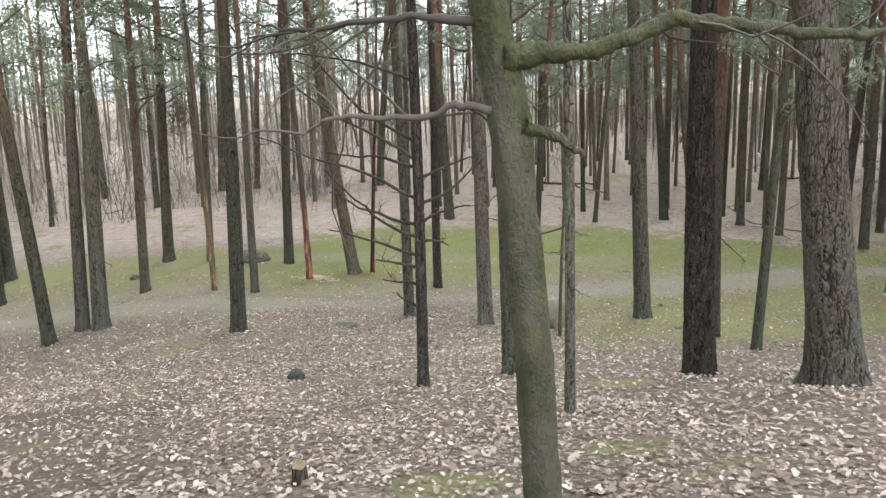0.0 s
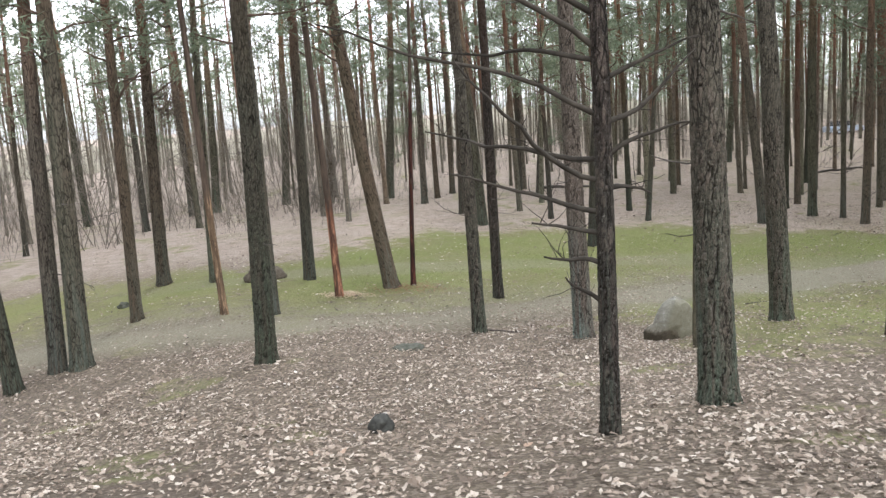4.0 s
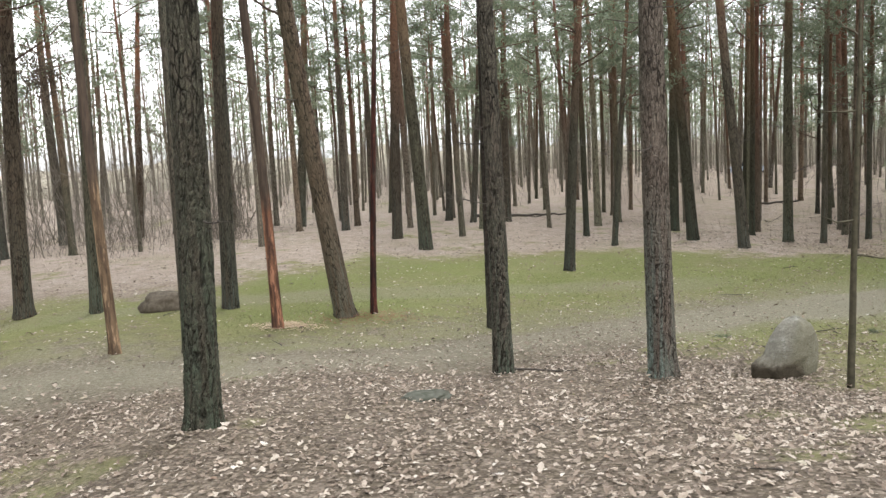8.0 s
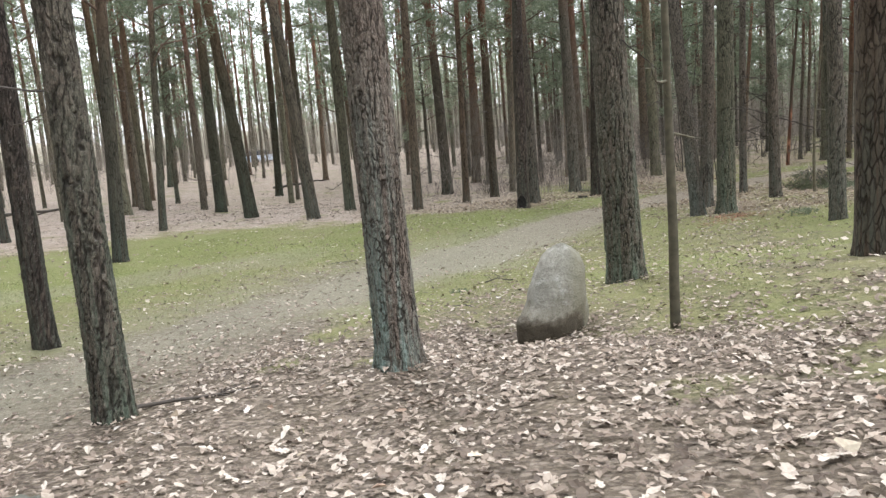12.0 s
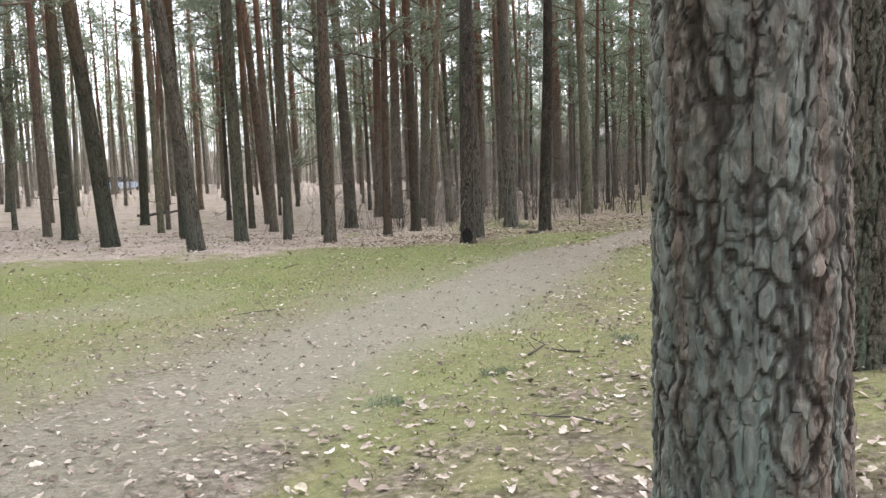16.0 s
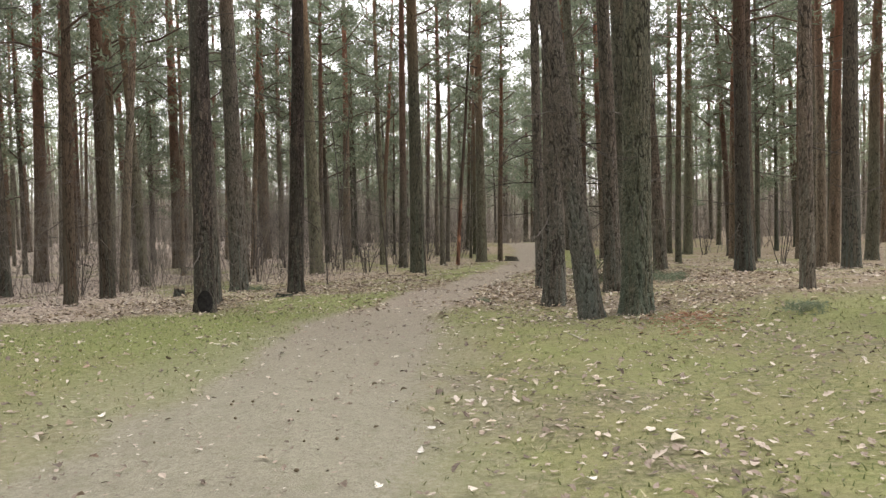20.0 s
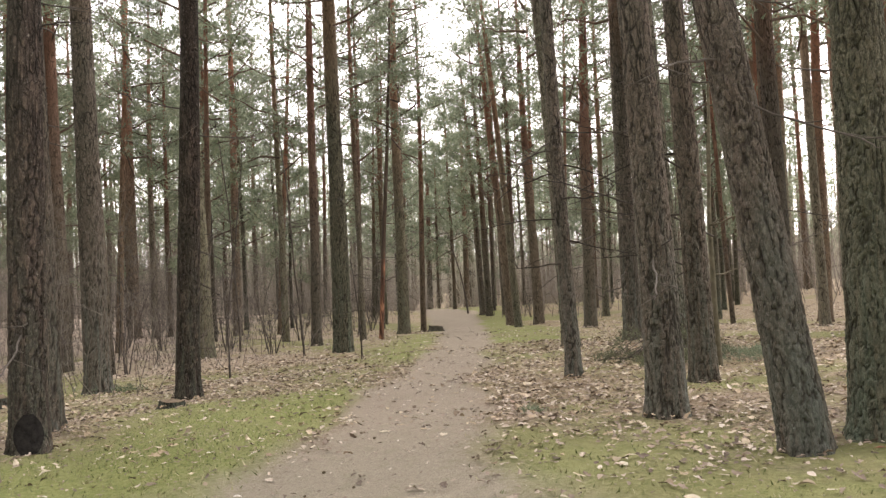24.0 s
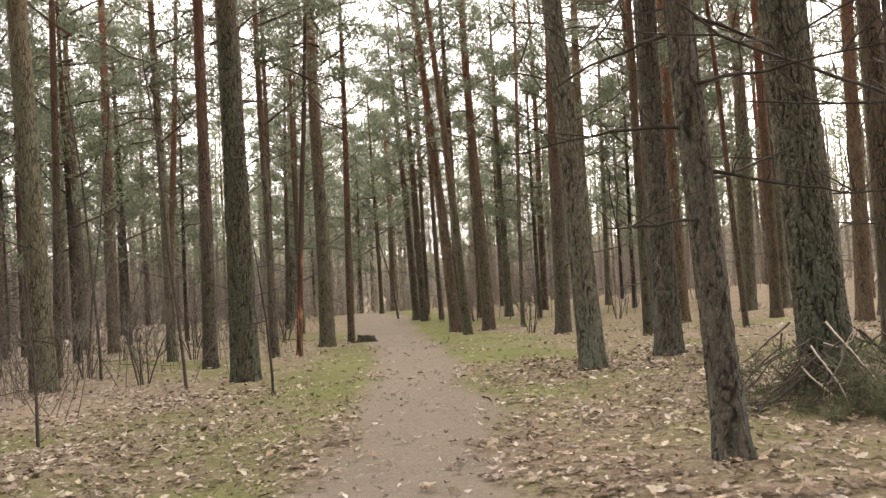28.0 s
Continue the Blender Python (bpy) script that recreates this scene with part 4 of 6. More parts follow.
pine(16.05, 37.61, 0.34, 0.001, -0.029)
pine(16.03, 39.35, 0.22, -0.041, -0.077)
pine(11.63, 41.59, 0.45, -0.032, 0.092)
pine(15.26, 40.55, 0.39, -0.017, -0.022)
pine(12.23, 38.66, 0.41, -0.091, -0.004)
pine(12.94, 46.03, 0.42, -0.009, 0.009)
pine(14.49, 57.47, 0.43, -0.001, -0.025)
pine(25.12, 20.25, 0.42, 0.005, 0.010)
pine(25.72, 22.72, 0.40, -0.030, 0.004)
pine(28.18, 25.39, 0.42, 0.008, 0.008, near=True)
pine(26.76, 26.97, 0.35, 0.013, 0.041, near=True)
twiggy = pine(20.31, 27.46, 0.21, 0.075, 0.026, near=2)
pine(29.79, 32.66, 0.47, -0.027, -0.010, near=True)
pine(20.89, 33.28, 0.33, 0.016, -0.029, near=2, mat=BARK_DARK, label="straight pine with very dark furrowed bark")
pine(23.36, 35.99, 0.46, -0.001, 0.015, near=True)
pine(21.42, 38.67, 0.35, 0.015, 0.026)
pine(29.64, 44.54, 0.54, 0.012, -0.017)
pine(24.96, 45.00, 0.52, -0.019, 0.013)
pine(29.91, 46.50, 0.54, 0.010, -0.013)
pine(26.18, 51.51, 0.51, -0.075, 0.026)
pine(22.80, 56.87, 0.43, 0.019, -0.012)
pine(22.73, 70.31, 0.54, 0.061, -0.030)
pine(36.29, 15.71, 0.39, -0.007, -0.020)
pine(36.55, 16.72, 0.44, -0.012, -0.027)
pine(34.51, 18.53, 0.39, -0.006, -0.031)
pine(38.74, 18.82, 0.33, -0.016, -0.010)
pine(39.88, 21.25, 0.40, 0.032, -0.000)
pine(38.33, 25.30, 0.45, -0.002, -0.019)
pine(36.21, 32.63, 0.15, 0.007, -0.058, mat=BARK_RED)
pine(35.86, 33.19, 0.20, 0.000, -0.001)
pine(33.63, 34.27, 0.31, 0.007, -0.020)
pine(31.17, 36.89, 0.48, -0.026, 0.009)
pine(30.07, 40.44, 0.45, -0.002, 0.004)
pine(35.99, 45.48, 0.49, 0.003, 0.004)
pine(30.52, 48.17, 0.51, 0.010, -0.033)
pine(42.83, 16.67, 0.39, -0.002, -0.006)
pine(43.28, 17.75, 0.54, -0.008, -0.019)
pine(46.90, 22.67, 0.47, -0.001, -0.019)
pine(47.60, 23.59, 0.32, -0.000, -0.012)
pine(45.18, 25.59, 0.17, -0.006, -0.028)
pine(45.11, 26.86, 0.45, -0.019, 0.021)
pine(45.22, 28.10, 0.43, 0.036, 0.059)
pine(41.89, 31.74, 0.23, 0.001, -0.013)
pine(40.25, 32.34, 0.45, 0.007, -0.009)
pine(43.37, 38.17, 0.24, 0.016, -0.051)
pine(43.05, 39.94, 0.39, -0.000, -0.002)
pine(44.99, 41.73, 0.35, -0.004, 0.009)
pine(43.24, 43.03, 0.23, -0.002, 0.003)
pine(42.02, 43.17, 0.29, 0.011, -0.008)
pine(42.05, 44.07, 0.54, -0.004, 0.009)
pine(41.04, 45.73, 0.23, 0.011, -0.019)
pine(53.82, 23.35, 0.32, -0.000, -0.003)
pine(52.75, 29.20, 0.35, -0.003, 0.035)
pine(53.65, 35.70, 0.23, 0.007, -0.045, hanging=True)
pine(22.70, 25.55, 0.47, 0.010, 0.055, near=2, label="stout pine with a heap of cut boughs at its foot")
pine(27.60, 24.75, 0.36, 0.010, 0.050, near=True)
pine(26.60, 22.50, 0.36, 0.005, 0.010)
pine(-9.27, 31.35, 0.28, 0.040, 0.015)
pine(-7.66, 26.13, 0.19, -0.030, 0.000, mat=BARK_TAN, label="thin pine with orange bark stripped near the foot")
pine(7.28, 17.97, 0.12, 0.040, -0.020, stubs=5, label="thin young pine stem with dead twigs")
for x, y, d in ((50.5, 34.6, 0.24), (52.5, 26.6, 0.26), (49.0, 36.6, 0.22), (61.5, 29.0, 0.28), (58.5, 39.5, 0.26), (64.5, 35.2, 0.24), (56.5, 29.0, 0.22)):
    pine(x, y, d, 0.01, -0.01)
for x, y in ((66, 31.0), (70, 34.0), (74, 31.0), (76, 36.5), (63.5, 36.8), (80, 33)):
    pine(x, y, 0.42, 0.01, -0.01, hanging=True)
for k, (x, y) in enumerate(((57, 36), (60, 31.5), (63, 38), (66, 33), (58, 25), (64, 27), (47.5, 41), (51, 45), (44, 47), (38, 48), (55, 41.5), (33, 51), (50, 20), (56, 19), (26.5, 55), (17, 58), (8, 62), (-3, 64), (36, 44), (41, 50), (39, 39.5), (45, 44.5), (48.5, 39), (52.5, 43), (35, 47), (30, 51.5), (56, 45), (60.5, 41.5), (40.5, 20.2), (46, 18.5), (50, 24.2), (57, 22), (62, 24.5), (54, 47.5), (68, 36.2), (72, 33.5), (69, 29.5), (75, 36.5))):
    young_pine(x, y, 0.8 + 0.05 * (k * 7 % 9), 77 * k)


# ---- the wood beyond, and unseen trees added behind, by chance but never in the clearing ----
def in_glade(x, y):
    """The bright gap in the wood beyond the path's end."""
    return 46 < x < 80 and 28.4 < y < 32.8 + 0.085 * (x - 46)


def open_ground(x, y):
    """True where no chance tree may stand."""
    d, half = way_offset(x, y)
    if abs(d) < 2.2 or near_walk(np.array(x), np.array(y), 5.0):
        return True
    if -21 < x < 17 and -12 < y < 41 - 0.1 * max(x, 0):
        return True
    return bool(14 < x < 27 and 17 < y < 37 or 26 <= x < 34 and 22 < y < 37)


def far_wood(rng, places):
    """Distant pines, seen and unseen, joined into one mesh of trunks and one of needles."""
    trunks, leaf = Soup(), Soup()
    for x, y, d in places:
        z, h = float(ground_z(x, y)), rng.uniform(14, 19)
        tip = np.array([x + rng.normal(0, 0.4), y + rng.normal(0, 0.4), z + h])
        foot = np.array([x, y, z - 0.2])
        u = np.array([0, 0.3, 0.65, 1.0])[:, None]
        trunks.tube(foot + u * (tip - foot), d * np.array([0.5, 0.4, 0.3, 0.06]), 6)
        low = rng.uniform(0.3, 0.5) if x < 22 else rng.uniform(0.2, 0.45)
        k = 17 if x < 6 and y > 20 else 40 if x > 50 and 12 < y < 54 else 19 if y < 26 else 19 if x > 22 else 18
        t = rng.uniform(low, 1.0, k)
        spread = 2.3 * (1.08 - t) ** 0.6
        c = foot + t[:, None] * (tip - foot) + np.c_[rng.normal(0, 0.6, (k, 2)) * spread[:, None], rng.normal(0, 0.3, k)]
        blades(leaf, rng, c, 14, 0.4, 0.42, 0.066)
    tagged(new("far_wood", trunks.mesh("far_wood", BARK_HAZED)), "distant pine trunks standing close together, paled for haze, with unseen added ones", "forest", kind="stuff")
    tagged(new("far_wood", leaf.mesh("far_wood", NEEDLES, False)), "distant blue-green pine foliage, with unseen added crowns that cut light", "foliage", kind="stuff")


fill_rng = np.random.default_rng(33)
spots = [(x, y) for x, y in PLACED]
far_places, chance = [], []
for _ in range(26000):
    x, y = fill_rng.uniform(-110, 150), fill_rng.uniform(-45, 150)
    if open_ground(x, y):
        continue
    off = math.hypot(x - 18, y - 28)
    # unseen trees behind the walk, added to cut the light from the back
    behind = -40 < y < -7 and -45 < x < 45 or x < -20 and -20 < y < 12
    if not behind and (not (y > 46 or x > 30 or (x < -19 and y > 12) or y > 36 and x > 10) and (y < 2 or off > 30) or (y < -8 and x < 60) or (x < -60 and y < 20)):
        continue
    gap = 2.7
    bearing = math.degrees(math.atan2(-2 - x, y - 6))
    thin = 0.2 if 9 < bearing < 60 and y > 6 else 0.5 if -4 < bearing <= 9 and y > 6 else 0.3 if x < -18 and 5 < y < 75 else 1.0
    if fill_rng.uniform() > thin or any((x - a) ** 2 + (y - b) ** 2 < gap * gap for a, b in spots):
        continue
    spots.append((x, y))
    d = float(fill_rng.uniform(0.14, 0.34))
    seen_side = y > 8 and (x > -30 or y > 30)
    glade = in_glade(x, y)
    if off < 47 and seen_side and len(chance) < 185:
        lx, ly = float(fill_rng.normal(0, 0.025)), float(fill_rng.normal(0, 0.025))
        chance.append((x, y, d))
        if not glade:
            pine(x, y, d, lx, ly, stubs=2, mat=BARK_LIGHTENED if x > 20 or y > 44 else None, hanging=x > 48 and len(chance) % 2 == 0)
    elif not glade and not (x > 58 and 15 < y < 50 and len(spots) % 3 == 0):
        far_places.append((x, y, d))
    if len(spots) > 2700:
        break
far_wood(fill_rng, far_places)
# the close group where the path runs out, to one side of the glade
pine(53.54, 29.56, 0.36, -0.003, 0.045, hanging=True)
pine(46.02, 27.90, 0.28, 0.0, 0.01)
pine(51.52, 25.35, 0.34, 0.0, 0.0, hanging=True)
pine(53.20, 28.39, 0.24, 0.0, 0.03)


# ---- bare undergrowth ----
def shrub_stems(rng, height, stems, spread):
    """Lines of a many-stemmed bare shrub: each a list of points and radii."""
    lines_out = []
    for _ in range(stems):
        a = rng.uniform(0, 2 * np.pi)
        pts = wander(rng, (0.09 * math.cos(a), 0.09 * math.sin(a), -0.05), (0.6 * spread * math.cos(a), 0.6 * spread * math.sin(a), 1), height * rng.uniform(0.5, 1.3), 6, 0.09, 0.03)
        lines_out.append((pts, np.linspace(0.016, 0.003, 7)))
        for _ in range(8):
            u = int(rng.integers(2, 6))
            side = wander(rng, pts[u], (rng.normal(0, 1), rng.normal(0, 1), 0.7), height * rng.uniform(0.15, 0.4), 3, 0.2)
            lines_out.append((side, np.linspace(0.006, 0.002, 4)))
    return lines_out


def bare_shrub(rng, x, y, height, stems, spread, label):
    ob = new("bare_shrub")
    ob.location = (x, y, float(ground_z(x, y)))
    twigs = None
    for pts, radii in shrub_stems(rng, height, stems, spread):
        s = Soup()
        s.tube(pts, radii, 5)
        if radii[0] > 0.01:
            twigs = part("stem", s.mesh("stem", TWIG), ob)
        else:
            part("twig", s.mesh("twig", TWIG), twigs)
    return tagged(ob, label, "shrub", "bare shrubs")


def thicket(rng, count, where, mat=None, low=1.2, high=7.5, thick=1.0, twigs=1, through_glade=False):
    """Far bare undergrowth, joined."""
    s = Soup()
    n = 0
    while n < count:
        x, y = where(rng)
        d, half = way_offset(x, y)
        if abs(d) < 2.0 and x < 52 or in_glade(x, y) and not through_glade:
            continue
        n += 1
        z = float(ground_z(x, y))
        for _ in range(7):
            a, h = rng.uniform(0, 2 * np.pi), rng.uniform(low, high)
            pts = wander(rng, (x + rng.normal(0, 0.6), y + rng.normal(0, 0.6), z - 0.1), (0.25 * math.cos(a), 0.25 * math.sin(a), 1), h, 3, 0.2)
            s.tube(pts, thick * np.array((0.02, 0.015, 0.01, 0.005)), 3)
            for u in (1, 2, 3)[:2 if twigs == 1 else 3] * twigs:
                side = wander(rng, pts[u], (rng.normal(0, 1), rng.normal(0, 1), 0.6), h * 0.35 / twigs ** 0.5, 2, 0.2)
                s.tube(side, thick * np.array((0.009, 0.007, 0.004)), 3)
    tagged(new("undergrowth", s.mesh("undergrowth", mat or SHRUB)), "grey bare undergrowth between the far trees", "undergrowth", kind="stuff")


def ring(rng):
    while True:
        x, y = rng.uniform(-90, 120), rng.uniform(-10, 120)
        off = math.hypot(x - 18, y - 28)
        if 36 < off < 85 and not (-21 < x < 17 and y < 47) and (y > 12 or x > 20):
            return x, y


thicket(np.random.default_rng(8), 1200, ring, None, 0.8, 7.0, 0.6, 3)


def bank(g):
    """The brow of the slope, thick with bare shrubs and thin leafless trees."""
    a, r = math.radians(g.uniform(6, 62)), g.uniform(38, 66)
    return -2 - r * math.sin(a), 6 + r * math.cos(a)


thicket(np.random.default_rng(28), 150, bank, SHRUB_DIM, 0.6, 2.4, 0.5, 5)
thicket(np.random.default_rng(29), 60, bank, SHRUB_DIM, 6.0, 13.0, 1.2, 3)
thicket(np.random.default_rng(30), 60, lambda g: (g.uniform(29, 56), g.uniform(34.5, 48)), TWIG, 1.0, 4.5, 0.42, 5)
thicket(np.random.default_rng(31), 55, lambda g: (g.uniform(21, 36), g.uniform(34.5, 46)), SHRUB, 1.2, 4.8, 0.4, 5)
thicket(np.random.default_rng(32), 90, lambda g: (g.uniform(60, 70), g.uniform(22, 44)), SHRUB, 0.8, 2.0, 0.8, 4, True)
# leafless stems in the glade take the haze-paled tone
thicket(np.random.default_rng(33), 9, lambda g: (g.uniform(66, 90), g.uniform(28, 37)), SHRUB_HAZED, 5.0, 10.0, 2.0, 3, True)
thicket(np.random.default_rng(18), 350, lambda g: (g.uniform(46, 100), g.uniform(5, 62)))


def far_edge(rng):
    """The closed edge of the wood far off: uneven ranks of grey-brown and green crowns, paled to paint haze."""
    s = Soup()
    for rank, (radius, top) in enumerate(((118, 3.2), (150, 4.6))):
        a = np.linspace(0, 2 * np.pi, 420)
        x, y = 18 + radius * np.cos(a), 35 + radius * np.sin(a)
        z = ground_z(x, y)
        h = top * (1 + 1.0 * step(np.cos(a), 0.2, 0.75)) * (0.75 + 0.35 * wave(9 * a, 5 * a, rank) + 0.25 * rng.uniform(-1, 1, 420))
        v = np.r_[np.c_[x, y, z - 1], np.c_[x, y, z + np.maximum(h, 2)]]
        i = np.arange(419)
        s.add(v, quads=np.c_[i, i + 1, i + 421, i + 420])
    me = s.mesh("backdrop", SHRUB_HAZED)
    tagged(new("backdrop", me), "grey-brown edge of the wood in the distance, paled for haze", "backdrop", kind="structure")


far_edge(np.random.default_rng(4))


# ---- stones ----
def stone_mesh(name, size, mat, seed, rough=0.12, undercut=None, flat=0.25, detail=4, taper_up=0.0, blocky=0.0):
    """A rounded stone that stands on z = 0."""
    bm = bmesh.new()
    bmesh.ops.create_icosphere(bm, subdivisions=detail, radius=1.0)
    for v in bm.verts:
        p = v.co.normalized()
        k = 1 + rough * noise.noise(p * 1.6 + Vector((seed, 0, 0))) + 0.35 * rough * noise.noise(p * 4.5 + Vector((0, seed, 0))) + 0.1 * rough * noise.noise(p * 13)
        q = p * k
        if blocky:
            q = Vector([math.copysign(abs(c) ** blocky, c) for c in q])
        if undercut:
            way = Vector((undercut[0], undercut[1], 0)).normalized()
            low = max(0.0, -q.z - 0.25)
            q -= way * low * 0.75 * max(0.0, q.dot(way) + 0.2)
        q.z = max(q.z, -1 + flat)
        slim = 1 - taper_up * (q.z + 1) / 2
        q.x, q.y = q.x * slim, q.y * slim
        v.co = Vector((q.x * size[0], q.y * size[1], (q.z + 1 - flat) * size[2] / (2 - flat)))
    me = bpy.data.meshes.new(name)
    bm.to_mesh(me)
    bm.free()
    for p in me.polygons:
        p.use_smooth = True
    me.materials.append(mat)
    return me


def stone(name, x, y, size, mat, seed, label, turn=0.0, sink=0.04, **more):
    ob = new(name, stone_mesh(name, size, mat, seed, **more))
    ob.matrix_basis = pose(x, y, float(ground_z(x, y)) - sink, 0, 0, turn)
    return tagged(ob, label, "stone")


DARK_ROCK = plain_material("dark_wet_rock", (0.035, 0.035, 0.03), (0.09, 0.09, 0.08), 10.0, 0.8, 0.6)
MOUND = plain_material("dry_earth", (0.075, 0.062, 0.047), (0.155, 0.13, 0.1), 9.0, 0.95, 0.7)


def boulder(x, y, turn):
    """A blunt standing slab: steep flat sides, a sloping face, and a bulging foot on one end."""
    zs = np.r_[np.linspace(-0.1, 0.9, 46), np.linspace(0.91, 1.0, 11)]
    west = np.interp(zs, [-0.1, 0.0, 0.08, 0.22, 0.3, 0.38, 0.6, 0.8, 0.93, 1.0], [-0.3, -0.34, -0.4, -0.41, -0.38, -0.31, -0.22, -0.12, -0.02, 0.08])
    east = np.interp(zs, [-0.1, 0.0, 0.4, 0.62, 0.78, 0.9, 0.96, 1.0], [0.62, 0.66, 0.68, 0.6, 0.48, 0.34, 0.24, 0.14])
    deep = np.interp(zs, [-0.1, 0.0, 0.1, 0.25, 0.5, 0.7, 0.85, 0.94, 1.0], [0.28, 0.3, 0.315, 0.315, 0.29, 0.25, 0.19, 0.12, 0.03])
    k = 72
    th = np.arange(k) * 2 * np.pi / k
    cx, cy = np.cos(th), np.sin(th)
    box = (np.abs(cx) ** 3.3 + np.abs(cy) ** 3.3) ** (-1 / 3.3)
    v = []
    face = np.interp(zs, [-0.1, 0.0, 0.25, 0.7, 0.85, 0.94, 1.0], [0.28, 0.3, 0.31, 0.27, 0.21, 0.12, 0.03])
    for z, a, b, w, south in zip(zs, west, east, deep, face):
        for c in range(k):
            p = Vector((cx[c], cy[c], 2.2 * z))
            n = 1 + 0.07 * noise.noise(p * 1.1 + Vector((5, 0, 2))) + 0.03 * noise.noise(p * 3) + 0.012 * noise.noise(p * 9) + 0.006 * noise.noise(p * 22)
            groove = 0.05 * math.exp(-((cx[c] * (b - a) / 2 + (a + b) / 2 + 0.12) / 0.05) ** 2) * (1 if z < 0.4 else math.exp(-((z - 0.4) / 0.08) ** 2))
            foot = float(step(-z, -0.42, -0.24)) * max(0.0, -cx[c])
            v.append((-0.05 * foot + (a + b) / 2 + (b - a) / 2 * box[c] * cx[c] * n, 0.13 * foot - 0.09 * max(0.0, z) + (w if cy[c] > 0 else south) * (1 - groove) * box[c] * cy[c] * n * (1 - (0.55 if cy[c] > 0 else 0.12) * max(0.0, cx[c]) ** 1.5), z + 0.03 * noise.noise(p * 1.7)))
    rows = len(zs)
    i, j = np.meshgrid(np.arange(rows - 1), np.arange(k), indexing="ij")
    j2 = (j + 1) % k
    quads = np.stack([i * k + j, i * k + j2, (i + 1) * k + j2, (i + 1) * k + j], -1).reshape(-1, 4)
    top = np.array(v[-k:]).mean(0) + (0, 0, 0.006)
    v.append(tuple(top))
    cap = np.array([[(rows - 1) * k + c, (rows - 1) * k + (c + 1) % k, rows * k] for c in range(k)])
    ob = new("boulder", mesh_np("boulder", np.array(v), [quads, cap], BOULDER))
    ob.matrix_basis = pose(x, y, float(ground_z(x, y)) - 0.03, 0, 0, turn) @ Matrix.Diagonal((1, 1, 0.93, 1))
    tagged(ob, "tall pale granite boulder, its earth-brown foot darkened with painted shade", "stone")


boulder(2.83, 21.3, 34)
stone("rock", -2.75, 14.0, (0.135, 0.11, 0.24), DARK_ROCK, 7.0, "dark grey mossy rock lying in dry leaves", 25, 0.03, rough=0.35)
stone("rock", -2.63, 20.6, (0.34, 0.22, 0.12), MOSS_ROCK, 9.0, "low moss-covered stone among dry leaves", 10, 0.03, rough=0.3)
stone("soil_mound", -7.5, 31.0, (0.65, 0.5, 0.5), MOUND, 2.0, "low mound of dark soil in the grass", 0, 0.05, rough=0.2, flat=0.6)
stone("rock", -11.5, 29.2, (0.16, 0.14, 0.2), MOSS_ROCK, 5.0, "small mossy lump beside a pine", 0, 0.03, rough=0.4)


# ---- stumps, logs and fallen sticks ----
def stump(rng, x, y, r, h, label):
    ob = new("tree_stump")
    ob.location = (x, y, float(ground_z(x, y)))
    k = 18
    th = np.arange(k) * 2 * np.pi / k
    zs = np.array([-0.08, 0.0, 0.25 * h, 0.7 * h, h])
    rr = r * (1 + 0.35 * np.exp(-np.maximum(zs, 0) / (0.3 * h)))[:, None] * (1 + 0.08 * np.sin(4 * th + rng.uniform(0, 6)))[None] * (1 + rng.normal(0, 0.03, (5, k)))
    z = np.broadcast_to(zs[:, None], (5, k)).copy()
    z[-1] += rng.normal(0, 0.05 * h, k) + 0.15 * h * np.sin(th)
    v = np.stack([rr * np.cos(th), rr * np.sin(th), z], -1).reshape(-1, 3)
    i, j = np.meshgrid(np.arange(4), np.arange(k), indexing="ij")
    j2 = (j + 1) % k
    part("bark", mesh_np("bark", v, np.stack([i * k + j, i * k + j2, (i + 1) * k + j2, (i + 1) * k + j], -1).reshape(-1, 4), BARK), ob)
    rim = v[-k:] * (0.97, 0.97, 1)
    cut = np.r_[rim, [[0, 0, h * 0.96]]]
    part("cut_face", mesh_np("cut_face", cut, np.array([[a, (a + 1) % k, k] for a in range(k)]), STUMP_WOOD), ob, "weathered brown cut face")
    tagged(ob, label, "tree stump")


small_rng = np.random.default_rng(17)
stump(small_rng, -1.15, 5.72, 0.055, 0.16, "small rotten stump in dry leaves")
stump(small_rng, 19.75, 33.05, 0.16, 0.09, "low dark rotten stump beside a pine foot")
stump(small_rng, 21.2, 36.5, 0.13, 0.2, "short brown stump in leaf litter")
stump(small_rng, 42.6, 31.3, 0.3, 0.22, "broad low stump by the edge of the path")


def stick(name, rng, x, y, length, turn, thick, mat, label, twigs=2, lift=0.02):
    """A fallen branch or log that follows the ground."""
    s = Soup()
    n = max(4, int(length / 0.4))
    u = np.linspace(-0.5, 0.5, n)
    a = math.radians(turn)
    px = x + u * length * math.cos(a) + rng.normal(0, 0.015 * length, n)
    py = y + u * length * math.sin(a) + rng.normal(0, 0.015 * length, n)
    pz = ground_z(px, py) + thick * 0.7 + lift * rng.uniform(0, 1, n)
    pts = np.c_[px, py, pz]
    s.tube(pts, np.linspace(thick, thick * 0.45, n), 8 if thick > 0.05 else 5)
    for _ in range(twigs):
        k = int(rng.integers(1, n - 1))
        side = wander(rng, pts[k], (rng.normal(0, 1), rng.normal(0, 1), 0.35), length * 0.25, 3, 0.2)
        s.tube(side, np.linspace(thick * 0.45, 0.003, 4), 4)
    return tagged(new(name, s.mesh(name, mat)), label, "branch" if thick < 0.06 else "log")


stick("fallen_branch", small_rng, -0.45, 22.7, 1.1, -35, 0.02, TWIG, "dead branch lying at a pine foot")
